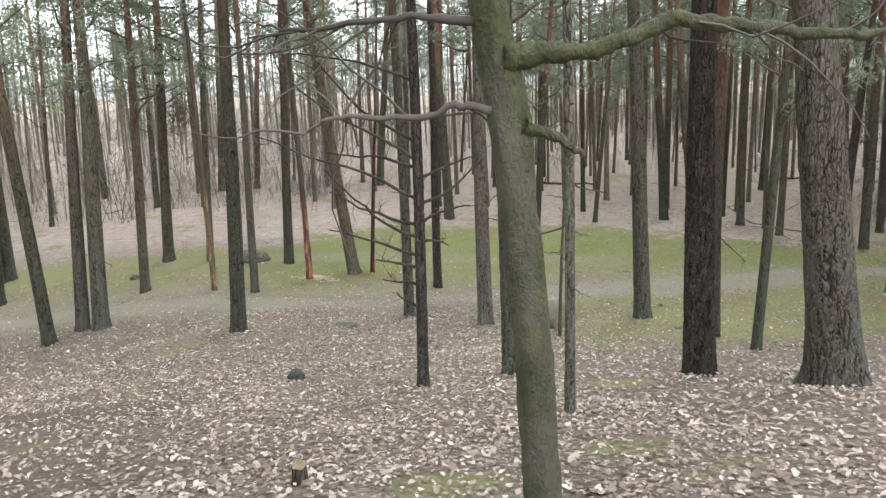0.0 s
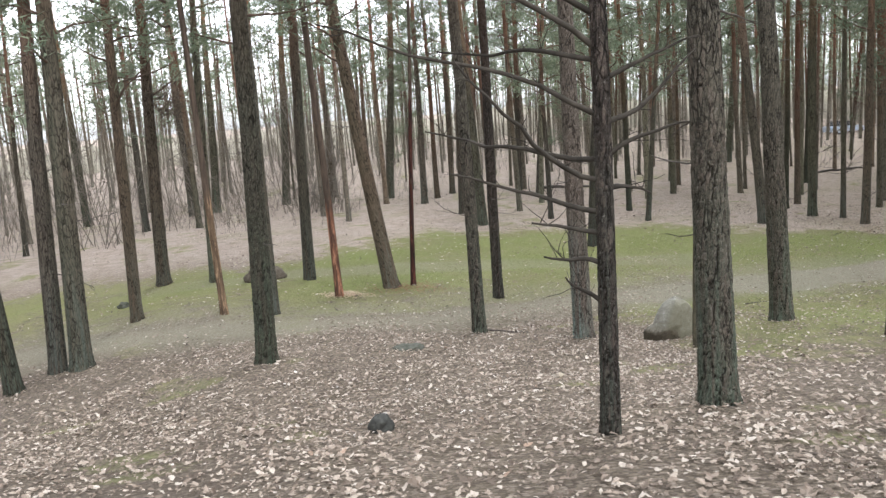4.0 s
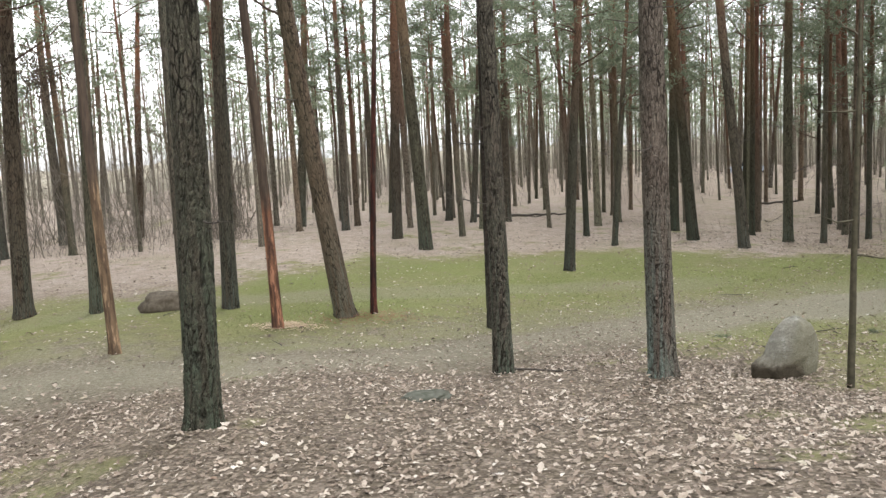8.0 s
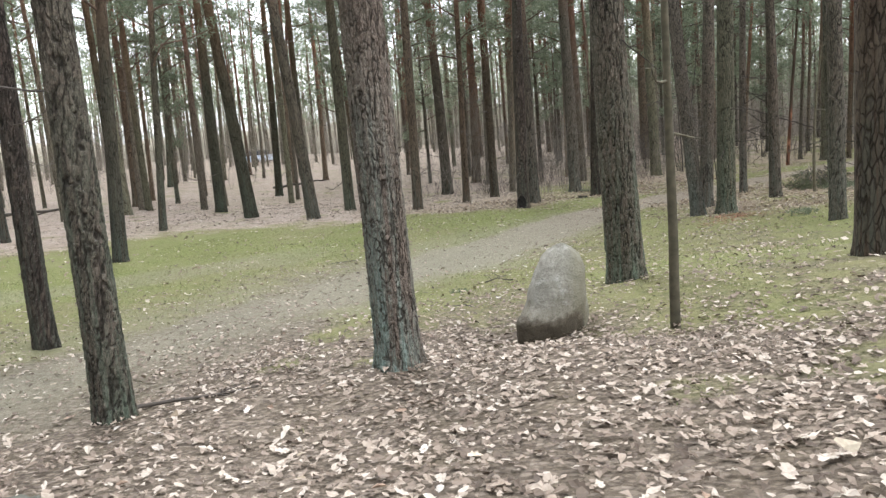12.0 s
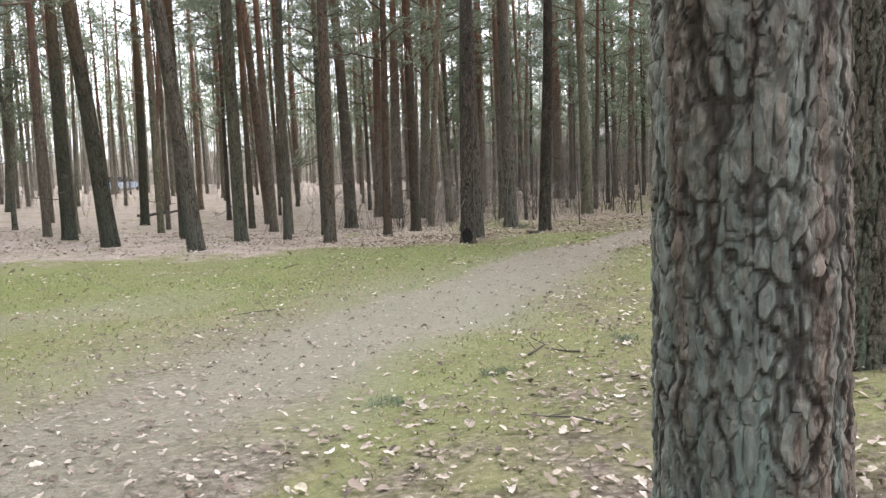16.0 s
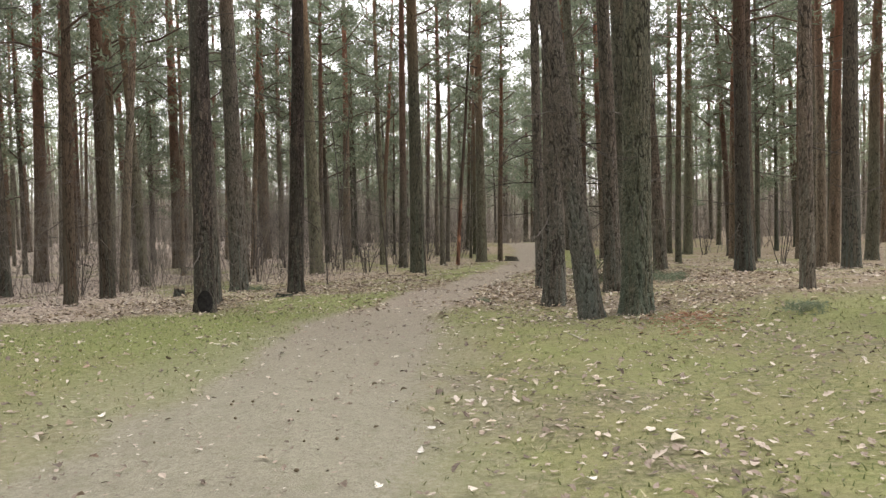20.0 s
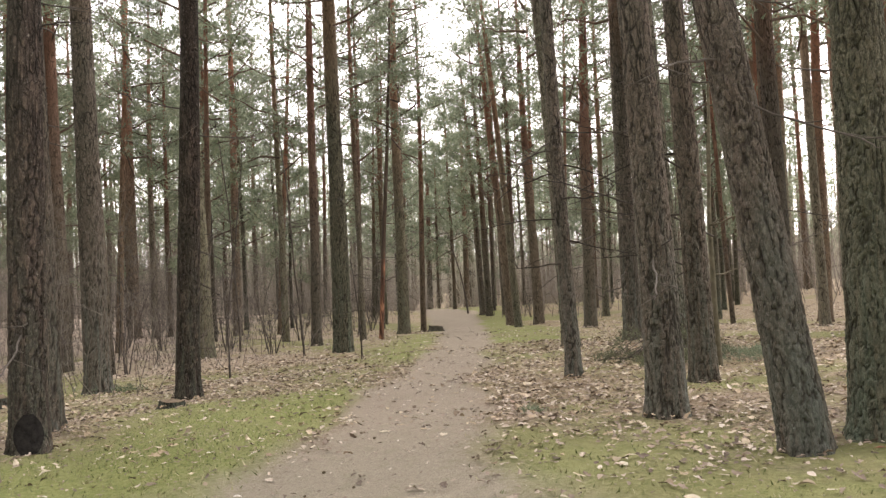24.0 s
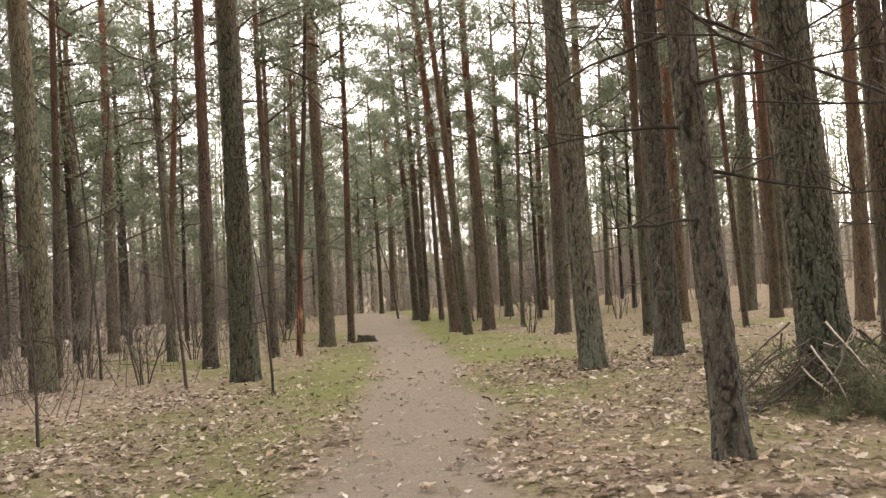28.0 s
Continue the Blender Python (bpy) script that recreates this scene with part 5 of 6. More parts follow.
stick("fallen_log", small_rng, 8.2, 56.3, 5.6, 1, 0.1, TWIG, "fallen grey log among far pines", 3, 0.1)
stick("fallen_log", small_rng, 27.0, 60.6, 4.0, -4, 0.09, TWIG, "fallen grey log among far pines", 3, 0.1)
stick("fallen_branch", small_rng, 6.4, 25.3, 0.7, 10, 0.012, TWIG, "thin dead stick lying in moss")
stick("fallen_branch", small_rng, 6.3, 25.0, 0.5, 70, 0.01, TWIG, "thin dead stick lying in moss")
stick("fallen_branch", small_rng, 13.2, 26.3, 0.55, 25, 0.012, TWIG_PALE, "pale bare stick lying in moss")
for k in range(34):
    px, py = small_rng.uniform(-9, 26), small_rng.uniform(3, 36)
    if abs(float(way_offset(px, py)[0])) > 1.3:
        stick("fallen_branch", small_rng, px, py, small_rng.uniform(0.3, 0.9), small_rng.uniform(0, 180), 0.009, TWIG, "thin dead twig lying among dry leaves", 1)


# ---- wood chips and red debris at the foot of the stripped pines ----
def chips(rng, x, y, r, count, mat, label):
    px, py = x + rng.normal(0, r, count), y + rng.normal(0, 0.6 * r, count)
    n = count
    a, s = rng.uniform(0, 6.28, n), rng.uniform(0.015, 0.05, n)
    z = ground_z(px, py) + rng.uniform(0.01, 0.06, n) * np.exp(-((px - x) ** 2 + (py - y) ** 2) / (r * r))
    c, d = np.cos(a) * s, np.sin(a) * s
    v = np.stack([np.c_[px - c, py - d, z], np.c_[px + 0.4 * d, py - 0.4 * c, z + 0.01], np.c_[px + c, py + d, z + 0.006], np.c_[px - 0.4 * d, py + 0.4 * c, z + 0.012]], 1).reshape(-1, 3)
    tagged(new("wood_chips", mesh_np("wood_chips", v, np.arange(4 * n).reshape(-1, 4), mat, False)), label, "wood chips", kind="stuff")


CHIP = plain_material("fresh_wood_chip", (0.55, 0.43, 0.3), (0.7, 0.58, 0.43), 20.0, 0.8, 0.1)
CHIP_RED = plain_material("red_bark_flake", (0.26, 0.12, 0.075), (0.38, 0.2, 0.13), 20.0, 0.8, 0.1)
chips(small_rng, -4.55, 27.9, 0.32, 900, CHIP, "pale fresh wood chips strewn on grass")
chips(small_rng, -2.8, 28.6, 0.6, 500, CHIP_RED, "flakes of red bark on the ground")
chips(small_rng, 14.2, 24.9, 0.5, 400, CHIP_RED, "reddish bark litter by the pines")


# ---- the mossy young broadleaf tree by the start ----
def mossy_tree():
    rng = np.random.default_rng(3)
    tree = new("broadleaf_tree")
    x, y = 0.23, 1.55
    tree.location = (x, y, float(ground_z(x, y)))
    zs = np.r_[np.arange(-0.1, 2.6, 0.03), np.linspace(2.7, 7.0, 18)]
    cx = np.interp(zs, [0, 0.9, 1.25, 1.7, 1.95, 3.0, 5.0, 7.0], [0, -0.03, -0.045, -0.09, -0.128, -0.3, -0.5, -0.55])
    r = np.interp(zs, [-0.1, 0.0, 0.15, 1.0, 2.0, 4.0, 7.0], [0.06, 0.056, 0.044, 0.039, 0.036, 0.024, 0.006])
    k = 26
    th = np.arange(k) * 2 * np.pi / k
    rr = r[:, None] * np.ones(k)[None]
    for a, z in enumerate(zs):
        for b in range(k):
            p = (math.cos(th[b]), math.sin(th[b]))
            knob = max(0.0, noise.noise((p[0] * 1.4, p[1] * 1.4, z * 5.0)))
            rr[a, b] += 0.017 * knob + 0.004 * noise.noise((p[0] * 2.5, p[1] * 2.5, z * 26)) + 0.002 * noise.noise((p[0] * 6, p[1] * 6, z * 60))
    v = np.stack([cx[:, None] + rr * np.cos(th), 0.01 * zs[:, None] + rr * np.sin(th), np.broadcast_to(zs[:, None], rr.shape)], -1).reshape(-1, 3)
    i, j = np.meshgrid(np.arange(len(zs) - 1), np.arange(k), indexing="ij")
    j2 = (j + 1) % k
    quads = np.stack([i * k + j, i * k + j2, (i + 1) * k + j2, (i + 1) * k + j], -1).reshape(-1, 4)
    part("trunk", mesh_np("trunk", v, quads, BARK_MOSS), tree)

    def limb(points, radii, mat, twigs):
        s = Soup()
        pts = np.array(points, float)
        t = np.linspace(0, len(pts) - 1, 5 * len(pts))
        pts = np.stack([np.interp(t, np.arange(len(pts)), pts[:, c]) for c in range(3)], 1) + rng.normal(0, 0.0025, (len(t), 3))
        s.tube(pts, np.interp(t, np.arange(len(radii)), radii) * rng.uniform(0.85, 1.15, len(t)), 9)
        ob = part("branch", s.mesh("branch", mat), tree)
        for _ in range(twigs):
            u = int(rng.integers(len(t) // 3, len(t)))
            w = Soup()
            w.tube(wander(rng, pts[u], rng.normal(0, 1, 3) + (pts[-1] - pts[0]) * 1.5, rng.uniform(0.1, 0.35), 5, 0.25), np.linspace(0.003, 0.001, 6), 4)
            part("twig", w.mesh("twig", TWIG), ob)

    limb([(-0.117, 0, 1.878), (-0.07, 0, 1.88), (0.0, 0.005, 1.882), (0.075, 0.01, 1.885), (0.145, 0.02, 1.915), (0.23, 0.02, 1.94), (0.345, 0.03, 1.925), (0.47, 0.05, 1.913), (0.61, 0.07, 1.9), (0.9, 0.14, 1.95)], [0.025, 0.026, 0.019, 0.017, 0.016, 0.016, 0.0135, 0.0115, 0.0085, 0.003], BARK_MOSS, 7)
    limb([(-0.07, 0, 1.75), (0.0, -0.01, 1.725), (0.043, -0.015, 1.69)], [0.016, 0.009, 0.006], BARK_MOSS, 0)
    limb([(-0.12, 0, 1.78), (-0.2, 0.01, 1.79), (-0.25, 0.015, 1.768), (-0.4, 0.03, 1.775), (-0.46, 0.04, 1.765), (-0.49, 0.05, 1.74)], [0.0085, 0.007, 0.006, 0.005, 0.004, 0.002], TWIG, 8)
    limb([(-0.13, 0, 1.94), (-0.28, 0.03, 1.96), (-0.48, 0.06, 1.94), (-0.6, 0.1, 1.93)], [0.01, 0.007, 0.004, 0.0015], TWIG, 8)
    limb([(-0.3, 0.02, 3.0), (-0.7, -0.2, 3.6), (-1.0, -0.3, 3.9)], [0.014, 0.008, 0.003], TWIG, 8)
    limb([(-0.4, 0.03, 4.0), (0.1, 0.2, 4.8), (0.4, 0.3, 5.2)], [0.014, 0.008, 0.003], TWIG, 8)
    tagged(tree, "young broadleaf tree with moss-green bark and an arching bare branch", "tree")


mossy_tree()


# ---- saplings ----
def sapling(rng, x, y, height, r, label, lean=(0, 0), twigs=5, mat=None, top=True, bend=0.03):
    ob = new("sapling")
    ob.location = (x, y, float(ground_z(x, y)))
    s = Soup()
    pts = wander(rng, (0, 0, -0.1), (lean[0], lean[1], 1), height, 12, bend)
    s.tube(pts, np.linspace(r, r * (0.35 if top else 0.8), 13), 8)
    stem = part("stem", s.mesh("stem", mat or TWIG), ob)
    for _ in range(twigs):
        w = Soup()
        u = int(rng.integers(4, 13))
        a = rng.uniform(0, 6.28)
        pts2 = wander(rng, pts[u], (math.cos(a), math.sin(a), rng.uniform(-0.1, 0.6)), rng.uniform(0.2, 0.5) * min(height, 2.4), 5, 0.2)
        w.tube(pts2, np.linspace(max(0.004, r * 0.3), 0.002, 6), 4)
        for _ in range(3):
            k = int(rng.integers(1, 5))
            w.tube(wander(rng, pts2[k], rng.normal(0, 1, 3), 0.2, 3, 0.25), (0.003, 0.0025, 0.002, 0.0015), 3)
        part("twig", w.mesh("twig", mat or TWIG), stem)
    return tagged(ob, label, "sapling", "saplings")


sapling(small_rng, 2.98, 20.02, 5.6, 0.05, "thin grey sapling standing beside the boulder", (-0.01, 0.0), 7, SAPLING_BARK, bend=0.01)
sapling(small_rng, 24.2, 33.77, 2.2, 0.022, "thin bare sapling in leaf litter", (0.0, 0.03), 9)
sapling(small_rng, 26.9, 31.65, 2.4, 0.022, "thin bare sapling by the path", (-0.05, 0.05), 12)
sapling(small_rng, 31.1, 39.4, 2.6, 0.03, "thin bare sapling among pines", (0.02, 0.0), 10)
arching = sapling(small_rng, 20.5, 25.4, 4.2, 0.05, "brown smooth-barked sapling behind a pine", (0.0, 0.03), 8, SAPLING_BARK)
sapling(small_rng, 29.0, 33.5, 6.0, 0.03, "tall thin bare sapling among pines", (0.0, 0.04), 16)
sapling(small_rng, 33.0, 36.5, 7.0, 0.035, "tall thin bare sapling among pines", (0.02, 0.0), 18)
sapling(small_rng, 36.0, 38.0, 7.5, 0.035, "tall thin bare sapling among pines", (0.0, -0.03), 18)
sapling(small_rng, 55.7, 30.5, 4.9, 0.06, "tall thin bare sapling where the path runs out", (0.0, 0.16), 10)
first_shrub = bare_shrub(small_rng, 31.3, 35.0, 2.2, 7, 0.3, "many-stemmed bare grey shrub between the pines")
bare_shrub(small_rng, 27.6, 37.5, 2.6, 6, 0.35, "many-stemmed bare grey shrub between the pines")
bare_shrub(small_rng, 35.5, 40.0, 3.0, 7, 0.3, "many-stemmed bare grey shrub between the pines")
bare_shrub(small_rng, 33.0, 20.5, 2.6, 6, 0.3, "many-stemmed bare grey shrub between the pines")
for sx, sy in ((24.0, 41.5), (28.5, 39.8), (34.0, 37.2), (38.5, 36.0), (37.0, 42.0), (41.0, 35.2), (44.5, 37.5), (30.0, 43.0), (46.0, 34.6), (40.0, 26.0), (45.0, 22.0), (50.5, 27.0), (54.0, 36.0), (49.0, 36.5)):
    copy_thing(first_shrub, pose(sx, sy, float(ground_z(sx, sy)), 0, 0, 73 * sx + 31 * sy))


# ---- small green plants ----
def seedling(rng, x, y, r, h, count, label):
    s = Soup()
    c = np.c_[rng.normal(0, 0.45 * r, count), rng.normal(0, 0.45 * r, count), rng.uniform(0.02, h * 0.7, count)]
    blades(s, rng, c, 14, 0.02, 0.08, 0.004)
    ob = new("seedling", s.mesh("seedling", NEEDLES, False))
    ob.location = (x, y, float(ground_z(x, y)) - 0.02)
    tagged(ob, label, "plant")


seedling(small_rng, 6.85, 24.6, 0.14, 0.07, 18, "small dark green plant in moss")
seedling(small_rng, 4.1, 25.4, 0.2, 0.05, 16, "low green plant beside the path")
seedling(small_rng, 5.4, 25.2, 0.2, 0.05, 14, "low green plant beside the path")
seedling(small_rng, 14.6, 23.4, 0.35, 0.2, 60, "low green juniper clump in moss")
seedling(small_rng, 20.9, 24.9, 0.4, 0.28, 80, "low green juniper clump behind pines")
seedling(small_rng, 21.3, 24.6, 0.3, 0.25, 50, "low green juniper clump behind pines")
seedling(small_rng, 17.3, 28.15, 0.16, 0.12, 22, "small green pine seedling by the path")
seedling(small_rng, 23.4, 35.6, 0.45, 0.2, 60, "low green plant at a pine foot")


# ---- heap of cut pine boughs ----
def brush_heap(x, y):
    rng = np.random.default_rng(41)
    heap = new("brush_heap")
    heap.location = (x, y, float(ground_z(x, y)))
    for k in range(44):
        a = rng.uniform(0, 6.28)
        r0, top = rng.uniform(0.0, 0.5), rng.uniform(0.15, 0.62)
        start = (r0 * math.cos(a) + 0.12, r0 * math.sin(a) - 0.1, top)
        pts = wander(rng, start, (math.cos(a), math.sin(a), rng.uniform(-0.9, -0.45)), rng.uniform(0.55, 0.95), 7, 0.07)
        pts[:, 2] = np.maximum(pts[:, 2], 0.04)
        w, g = Soup(), Soup()
        w.tube(pts, np.linspace(0.009, 0.003, 8), 5)
        bough = part("bough", w.mesh("bough", TWIG), heap)
        if k % 5:
            blades(g, rng, pts[2:].repeat(3, axis=0) + rng.normal(0, 0.06, (18, 3)) * (1, 1, 0.6), 12, 0.03, 0.13, 0.0055)
            part("needles", g.mesh("needles", NEEDLES_DARK, False), bough, "dark green pine needles")
    for k in range(34):
        a = rng.uniform(0, 6.28)
        pts = wander(rng, (0.12 + 0.35 * rng.normal(), 0.3 * rng.normal() - 0.1, rng.uniform(0.25, 0.75)), (math.cos(a), math.sin(a), rng.uniform(-1.3, -0.35)), rng.uniform(0.6, 1.05), 8, 0.1)
        pts[:, 2] = np.maximum(pts[:, 2], 0.05)
        w = Soup()
        w.tube(pts, np.linspace(0.009, 0.003, 9), 6)
        for _ in range(3):
            w.tube(wander(rng, pts[int(rng.integers(2, 7))], rng.normal(0, 1, 3) + pts[-1], 0.25, 4, 0.2), np.linspace(0.004, 0.0015, 5), 4)
        part("bare_branch", w.mesh("bare_branch", TWIG_PALE if k % 5 == 0 else TWIG), heap, "pale bare broken branch" if k % 5 == 0 else "")
    tagged(heap, "heap of cut green pine boughs and bare branches by a trunk", "brush heap")


brush_heap(21.8, 25.95)


# ---- extra dead wood on single pines ----
def long_branches(tree, specs, lean=(0.0, 0.0), thick=0.015):
    rng = np.random.default_rng(6)
    for z, heading, length, rise in specs:
        s = Soup()
        a = math.radians(heading)
        pts = wander(rng, (lean[0] * z, lean[1] * z, z), (math.cos(a), math.sin(a), rise), length, 9, 0.13)
        s.tube(pts, np.linspace(thick, 0.3 * thick, 10), 6)
        ob = part("dead_branch", s.mesh("dead_branch", DEAD_WOOD), tree)
        for _ in range(int(4 + 4 * length)):
            w = Soup()
            w.tube(wander(rng, pts[int(rng.integers(2, 9))], rng.normal(0, 1, 3) + pts[-1] * 0.3, rng.uniform(0.15, 0.6), 4, 0.25), np.linspace(0.005, 0.0015, 5), 4)
            part("twig", w.mesh("twig", DEAD_WOOD), ob)


long_branches(branchy, [(2.7, 170, 2.4, 0.4), (3.1, 195, 2.8, 0.45), (3.6, 160, 1.6, 0.4), (3.4, 15, 1.0, 0.4), (4.0, 200, 2.2, 0.5), (4.3, 20, 1.6, 0.5), (2.0, 185, 0.7, 0.3), (1.7, 190, 0.6, 0.5), (1.3, 180, 0.5, 0.9), (4.9, 170, 2.0, 0.4), (2.4, 5, 0.5, 0.3), (2.2, 175, 1.5, 0.35), (2.5, 190, 1.9, 0.4), (2.7, 340, 0.9, 0.35), (3.0, 20, 1.4, 0.4), (3.7, 185, 2.6, 0.4)], thick=0.03)
long_branches(twiggy, [(1.6, 150, 0.9, 0.1), (2.2, 100, 1.3, 0.2), (2.5, 200, 1.5, 0.1), (2.9, 60, 1.2, 0.0), (1.9, 250, 1.0, 0.1), (3.2, 120, 1.6, 0.2), (3.0, 290, 1.3, 0.1)], (0.075, 0.026))
long_branches(twiggy_two, [(1.7, 90, 1.3, 0.05), (2.1, 60, 1.8, 0.1), (2.6, 110, 1.6, 0.1), (1.4, 45, 1.0, 0.1), (2.9, 75, 1.5, 0.0)])


def arching_branch(tree, x, y):
    """A long grey branch that leaves a sapling and forks over the path's edge."""
    rng = np.random.default_rng(15)
    z0 = float(ground_z(x, y))
    s = Soup()
    main = np.array([(20.5, 25.4, -4.05), (20.2, 25.75, -3.88), (20.04, 26.09, -3.74), (19.96, 26.97, -3.42), (19.87, 27.54, -3.24)]) - (x, y, z0)
    t = np.linspace(0, 4, 17)
    pts = np.stack([np.interp(t, np.arange(5), main[:, c]) for c in range(3)], 1) + rng.normal(0, 0.008, (17, 3))
    s.tube(pts, np.linspace(0.016, 0.01, 17), 7)
    for end, lift in ((np.array((20.36, 28.6, -3.09)), 0.0), (np.array((19.75, 28.2, -2.6)), 0.02)):
        way = end - (x, y, z0) - pts[-1]
        s.tube(wander(rng, pts[-1], way, np.linalg.norm(way), 8, 0.07, lift), np.linspace(0.009, 0.003, 9), 5)
    ob = part("branch", s.mesh("branch", TWIG), tree)
    for _ in range(16):
        w = Soup()
        w.tube(wander(rng, pts[int(rng.integers(5, 17))], rng.normal(0, 1, 3) + (0, 0.5, 0), rng.uniform(0.2, 0.8), 5, 0.22), np.linspace(0.006, 0.0015, 6), 4)
        part("twig", w.mesh("twig", TWIG), ob)


arching_branch(arching, 20.5, 25.4)


def twig_clump(tree, x, y, z, r):
    rng = np.random.default_rng(12)
    s = Soup()
    for _ in range(170):
        p = rng.normal(0, 0.4 * r, 3) + (x, y, z)
        s.tube(wander(rng, p, rng.normal(0, 1, 3), r * 0.7, 3, 0.3), (0.014, 0.011, 0.009, 0.005), 3)
    part("twig_clump", s.mesh("twig_clump", SOIL), tree, "dense dark witch's broom of twigs")


twig_clump(clumped, 0.7, 0.1, 5.9, 0.75)


# ---- a parked car seen far off between the trees ----
def far_car(x, y, turn):
    paint = plain_material("pale_blue_car_paint", (0.42, 0.5, 0.62), (0.46, 0.54, 0.66), 2.0, 0.3, 0.0, 0.0)
    glass = plain_material("dark_car_glass", (0.02, 0.025, 0.03), (0.03, 0.035, 0.04), 2.0, 0.1, 0.0, 0.0)
    rubber = plain_material("black_tyre_rubber", (0.015, 0.015, 0.015), (0.03, 0.03, 0.03), 20.0, 0.8, 0.1, 0.0)
    car = new("parked_car")
    car.matrix_basis = pose(x, y, float(ground_z(x, y)), 0, 0, turn)

    def hull(name, profile, wide, narrow, mat, parent):
        k = len(profile)
        v = [(px, -wide, pz) for px, pz in profile] + [(px, wide, pz) for px, pz in profile]
        v = np.array([(a, b * (narrow if c > 0.95 else 1), c) for a, b, c in v], float)
        bm = bmesh.new()
        vs = [bm.verts.new(p) for p in v]
        bm.faces.new(vs[:k][::-1])
        bm.faces.new(vs[k:])
        for i in range(k):
            bm.faces.new((vs[i], vs[(i + 1) % k], vs[k + (i + 1) % k], vs[k + i]))
        bmesh.ops.recalc_face_normals(bm, faces=bm.faces)
        bmesh.ops.bevel(bm, geom=bm.edges[:], offset=0.05, segments=2, affect="EDGES")
        me = bpy.data.meshes.new(name)
        bm.to_mesh(me)
        bm.free()
        me.materials.append(mat)
        return part(name, me, parent)

    hull("body", [(-2.1, 0.3), (2.1, 0.3), (2.15, 0.65), (1.1, 0.9), (-2.0, 0.92), (-2.15, 0.7)], 0.86, 1, paint, car)
    hull("cabin", [(-1.8, 0.9), (0.95, 0.88), (0.35, 1.4), (-1.3, 1.42)], 0.8, 0.85, glass, car)
    for wx in (-1.3, 1.35):
        for wy in (-0.8, 0.8):
            s = Soup()
            th = np.linspace(0, 2 * np.pi, 17)
            s.tube(np.c_[wx + 0.22 * np.cos(th), np.full(17, wy), 0.31 + 0.22 * np.sin(th)], np.full(17, 0.09), 8)
            wheel = part("wheel", s.mesh("wheel", rubber), car)
            bm = bmesh.new()
            bmesh.ops.create_cone(bm, cap_ends=True, segments=14, radius1=0.17, radius2=0.14, depth=0.1)
            me = bpy.data.meshes.new("rim")
            bm.to_mesh(me)
            bm.free()
            me.materials.append(paint)
            part("rim", me, wheel).matrix_local = pose(wx, wy, 0.31, 90, 0, 0)
    tagged(car, "pale blue parked car beyond the trees", "car")


far_car(44.0, 92.5, 10)


# ---- pine cones and bits of bark strewn on the path ----
def strewn(rng, count, label):
    s = Soup()
    for _ in range(count):
        u = rng.uniform(0, 9.99)
        k = 3 + int(u)
        f = u - int(u)
        px = WAY[k][0] + f * (WAY[k + 1][0] - WAY[k][0]) + rng.normal(0, 0.7) if k + 1 < len(WAY) else 20.0
        py = WAY[k][1] + f * (WAY[k + 1][1] - WAY[k][1]) + rng.normal(0, 0.9) if k + 1 < len(WAY) else 29.0
        if px > 45:
            continue
        z = float(ground_z(px, py)) - 0.04 * float(path_mask(px, py)) + 0.004
        a, r = rng.uniform(0, 6.28), rng.uniform(0.005, 0.013)
        pts = np.array([(px + t * r * math.cos(a), py + t * r * math.sin(a), z + r) for t in (-1.4, -0.9, 0, 0.9, 1.4)])
        s.tube(pts, r * np.array([0.15, 0.75, 1.0, 0.7, 0.1]), 6)
    tagged(new("pine_cones", s.mesh("pine_cones", STUMP_WOOD)), label, "pine cones", kind="stuff")


strewn(np.random.default_rng(9), 170, "dark pine cones and bark crumbs strewn on the path")


# ---- charred hollow at the foot of one pine ----
CHARCOAL = plain_material("charred_wood", (0.006, 0.005, 0.005), (0.022, 0.02, 0.018), 18.0, 0.9, 0.8)


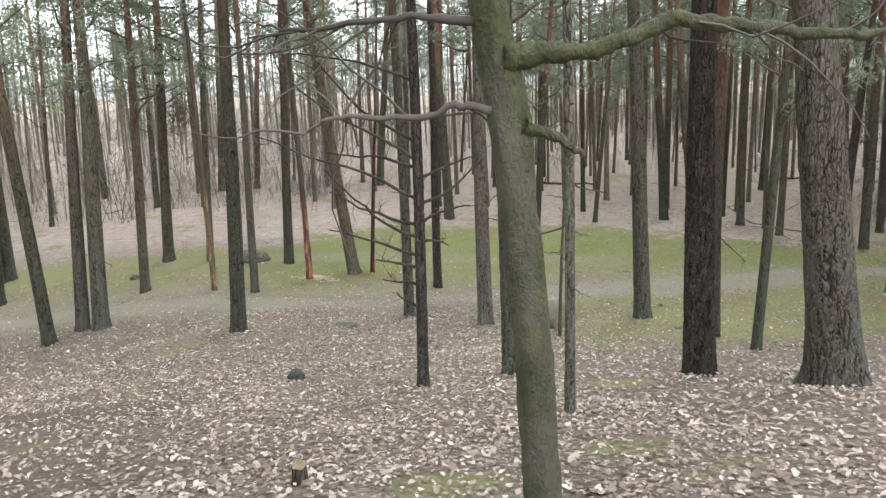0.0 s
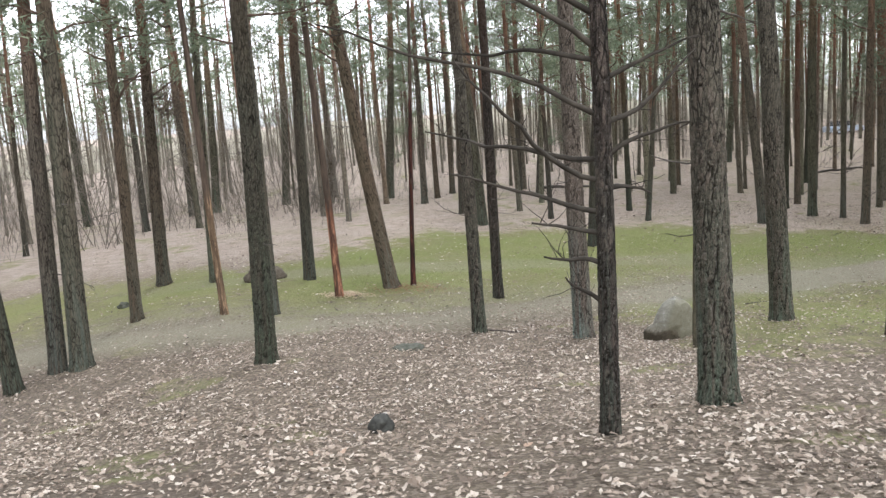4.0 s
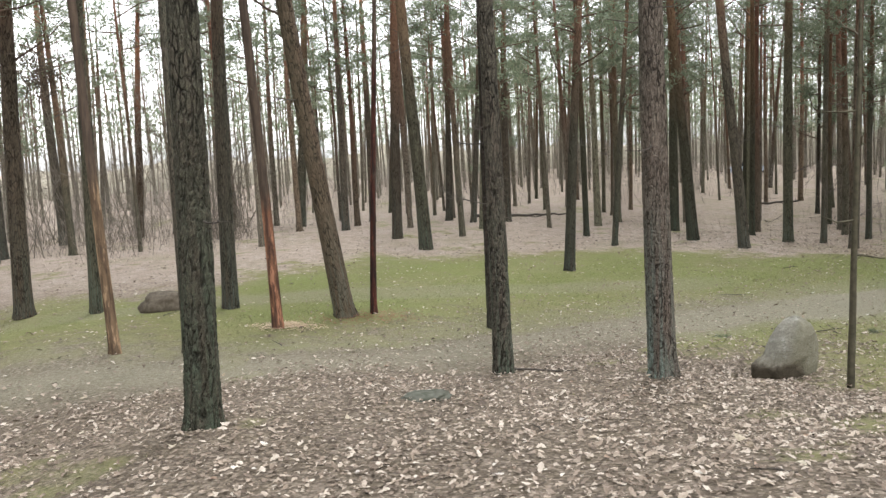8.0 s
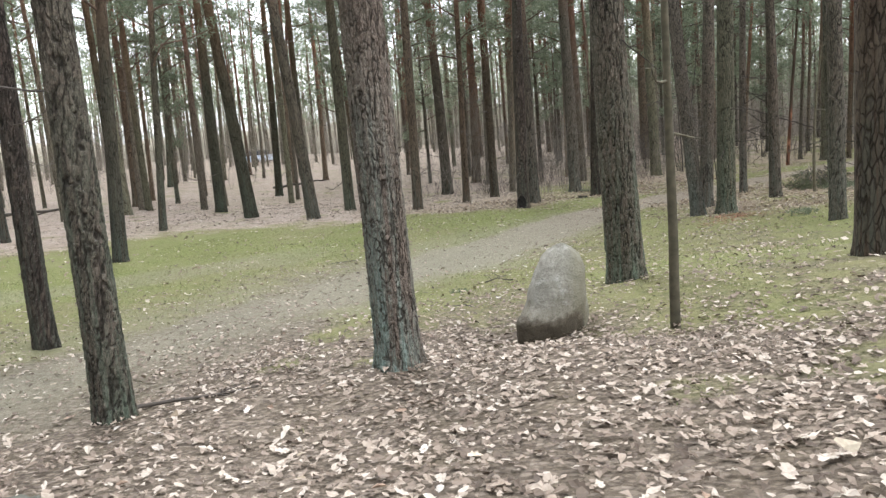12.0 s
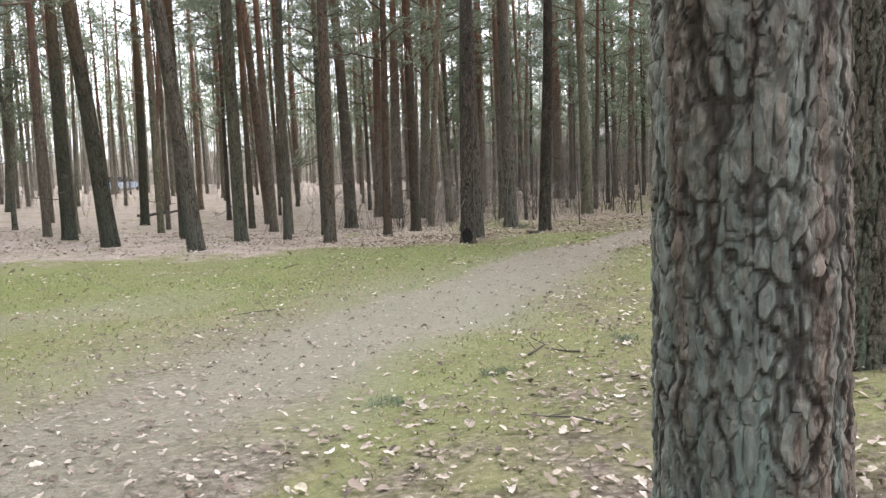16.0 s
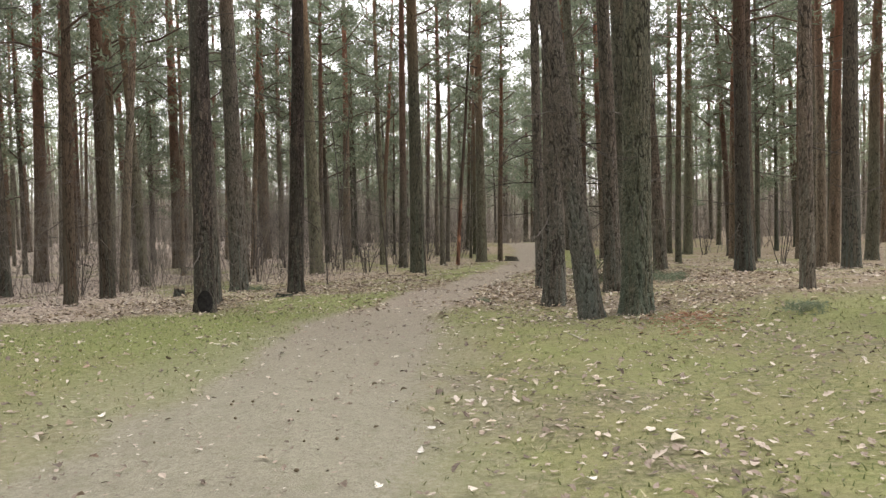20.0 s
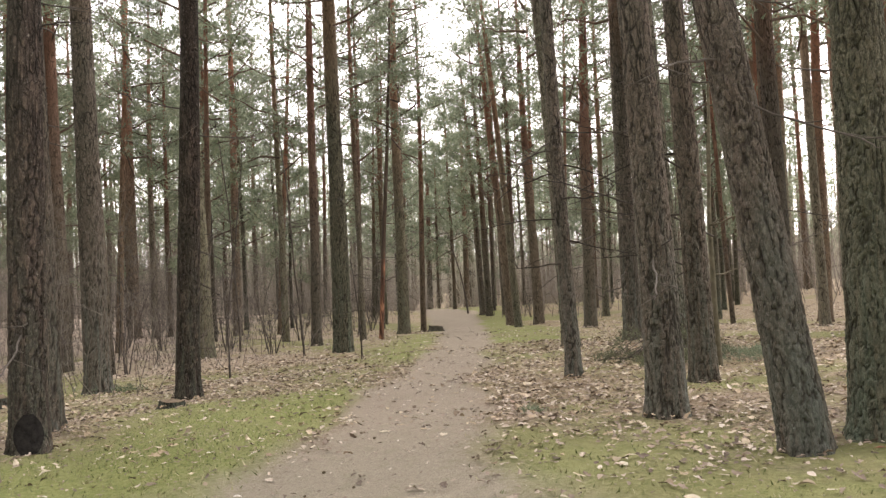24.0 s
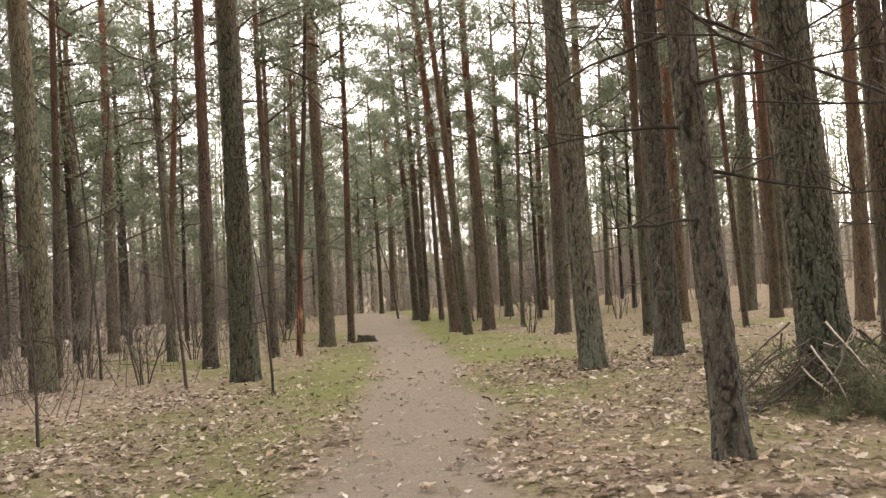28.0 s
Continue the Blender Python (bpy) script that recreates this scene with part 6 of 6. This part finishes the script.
def hollow(tree, r, heading):
    s = Soup()
    th = np.linspace(-0.55, 0.55, 9) + math.radians(heading)
    zs = np.linspace(0.02, 0.42, 9)
    rows = []
    for k, z in enumerate(zs):
        half = math.sin(math.pi * (0.12 + 0.82 * k / 8)) ** 0.7
        mid = math.radians(heading)
        rows.append(np.c_[(r + 0.012) * np.cos(mid + (th - mid) * half), (r + 0.012) * np.sin(mid + (th - mid) * half), np.full(9, z)])
    i, j = np.meshgrid(np.arange(8), np.arange(8), indexing="ij")
    s.add(np.concatenate(rows), quads=np.stack([i * 9 + j, i * 9 + j + 1, (i + 1) * 9 + j + 1, (i + 1) * 9 + j], -1).reshape(-1, 4))
    part("charred_hollow", s.mesh("charred_hollow", CHARCOAL), tree, "black charred hollow in the bark")


hollow(burnt, 0.255, -150)


# ---- single fallen leaves, the nearest ones picked out ----
def single_leaf(rng, outline, size, mat):
    shape = np.array(outline, float) * size
    z = size * (0.5 * shape[:, 0] ** 2 / size ** 2 * rng.uniform(0.5, 2.2) + rng.normal(0, 0.4) * shape[:, 1] ** 2 / size ** 2)
    v = np.r_[np.c_[shape, z - z.min()], [[0, 0, 0.002]]]
    k = len(shape)
    return mesh_np("leaf", v, np.array([[i, (i + 1) % k, k] for i in range(k)]), mat, False)


def strew_leaves(rng, floor):
    kinds = [single_leaf(rng, o, s, m) for o, s, m in ((LEAF_A, 0.1, LEAF_TAN), (LEAF_A, 0.085, LEAF_BROWN), (LEAF_B, 0.08, LEAF_TAN), (LEAF_A, 0.11, LEAF_BROWN), (LEAF_B, 0.07, LEAF_GREY), (LEAF_A, 0.095, LEAF_GREY))]
    count = 0
    while count < 290:
        px, py = rng.uniform(-6, 24), rng.uniform(8, 32)
        if not near_walk(np.array(px), np.array(py), 3.2) or abs(float(way_offset(px, py)[0])) < 0.8 and rng.uniform() > 0.15:
            continue
        count += 1
        ob = part("leaf", kinds[int(rng.integers(0, 6))], floor)
        z = float(ground_z(px, py)) - 0.04 * float(path_mask(px, py)) + rng.uniform(0.012, 0.03)
        ob.matrix_basis = pose(px, py, z, rng.uniform(-14, 14), rng.uniform(-14, 14), rng.uniform(0, 360))


LEAF_TAN = plain_material("tan_dry_leaf", (0.4, 0.32, 0.24), (0.58, 0.5, 0.4), 40.0, 0.7, 0.2)
LEAF_BROWN = plain_material("brown_dry_leaf", (0.2, 0.14, 0.1), (0.36, 0.26, 0.19), 40.0, 0.7, 0.2)
LEAF_GREY = plain_material("bleached_dry_leaf", (0.42, 0.38, 0.33), (0.62, 0.58, 0.52), 40.0, 0.7, 0.2)
strew_leaves(np.random.default_rng(77), forest_floor)
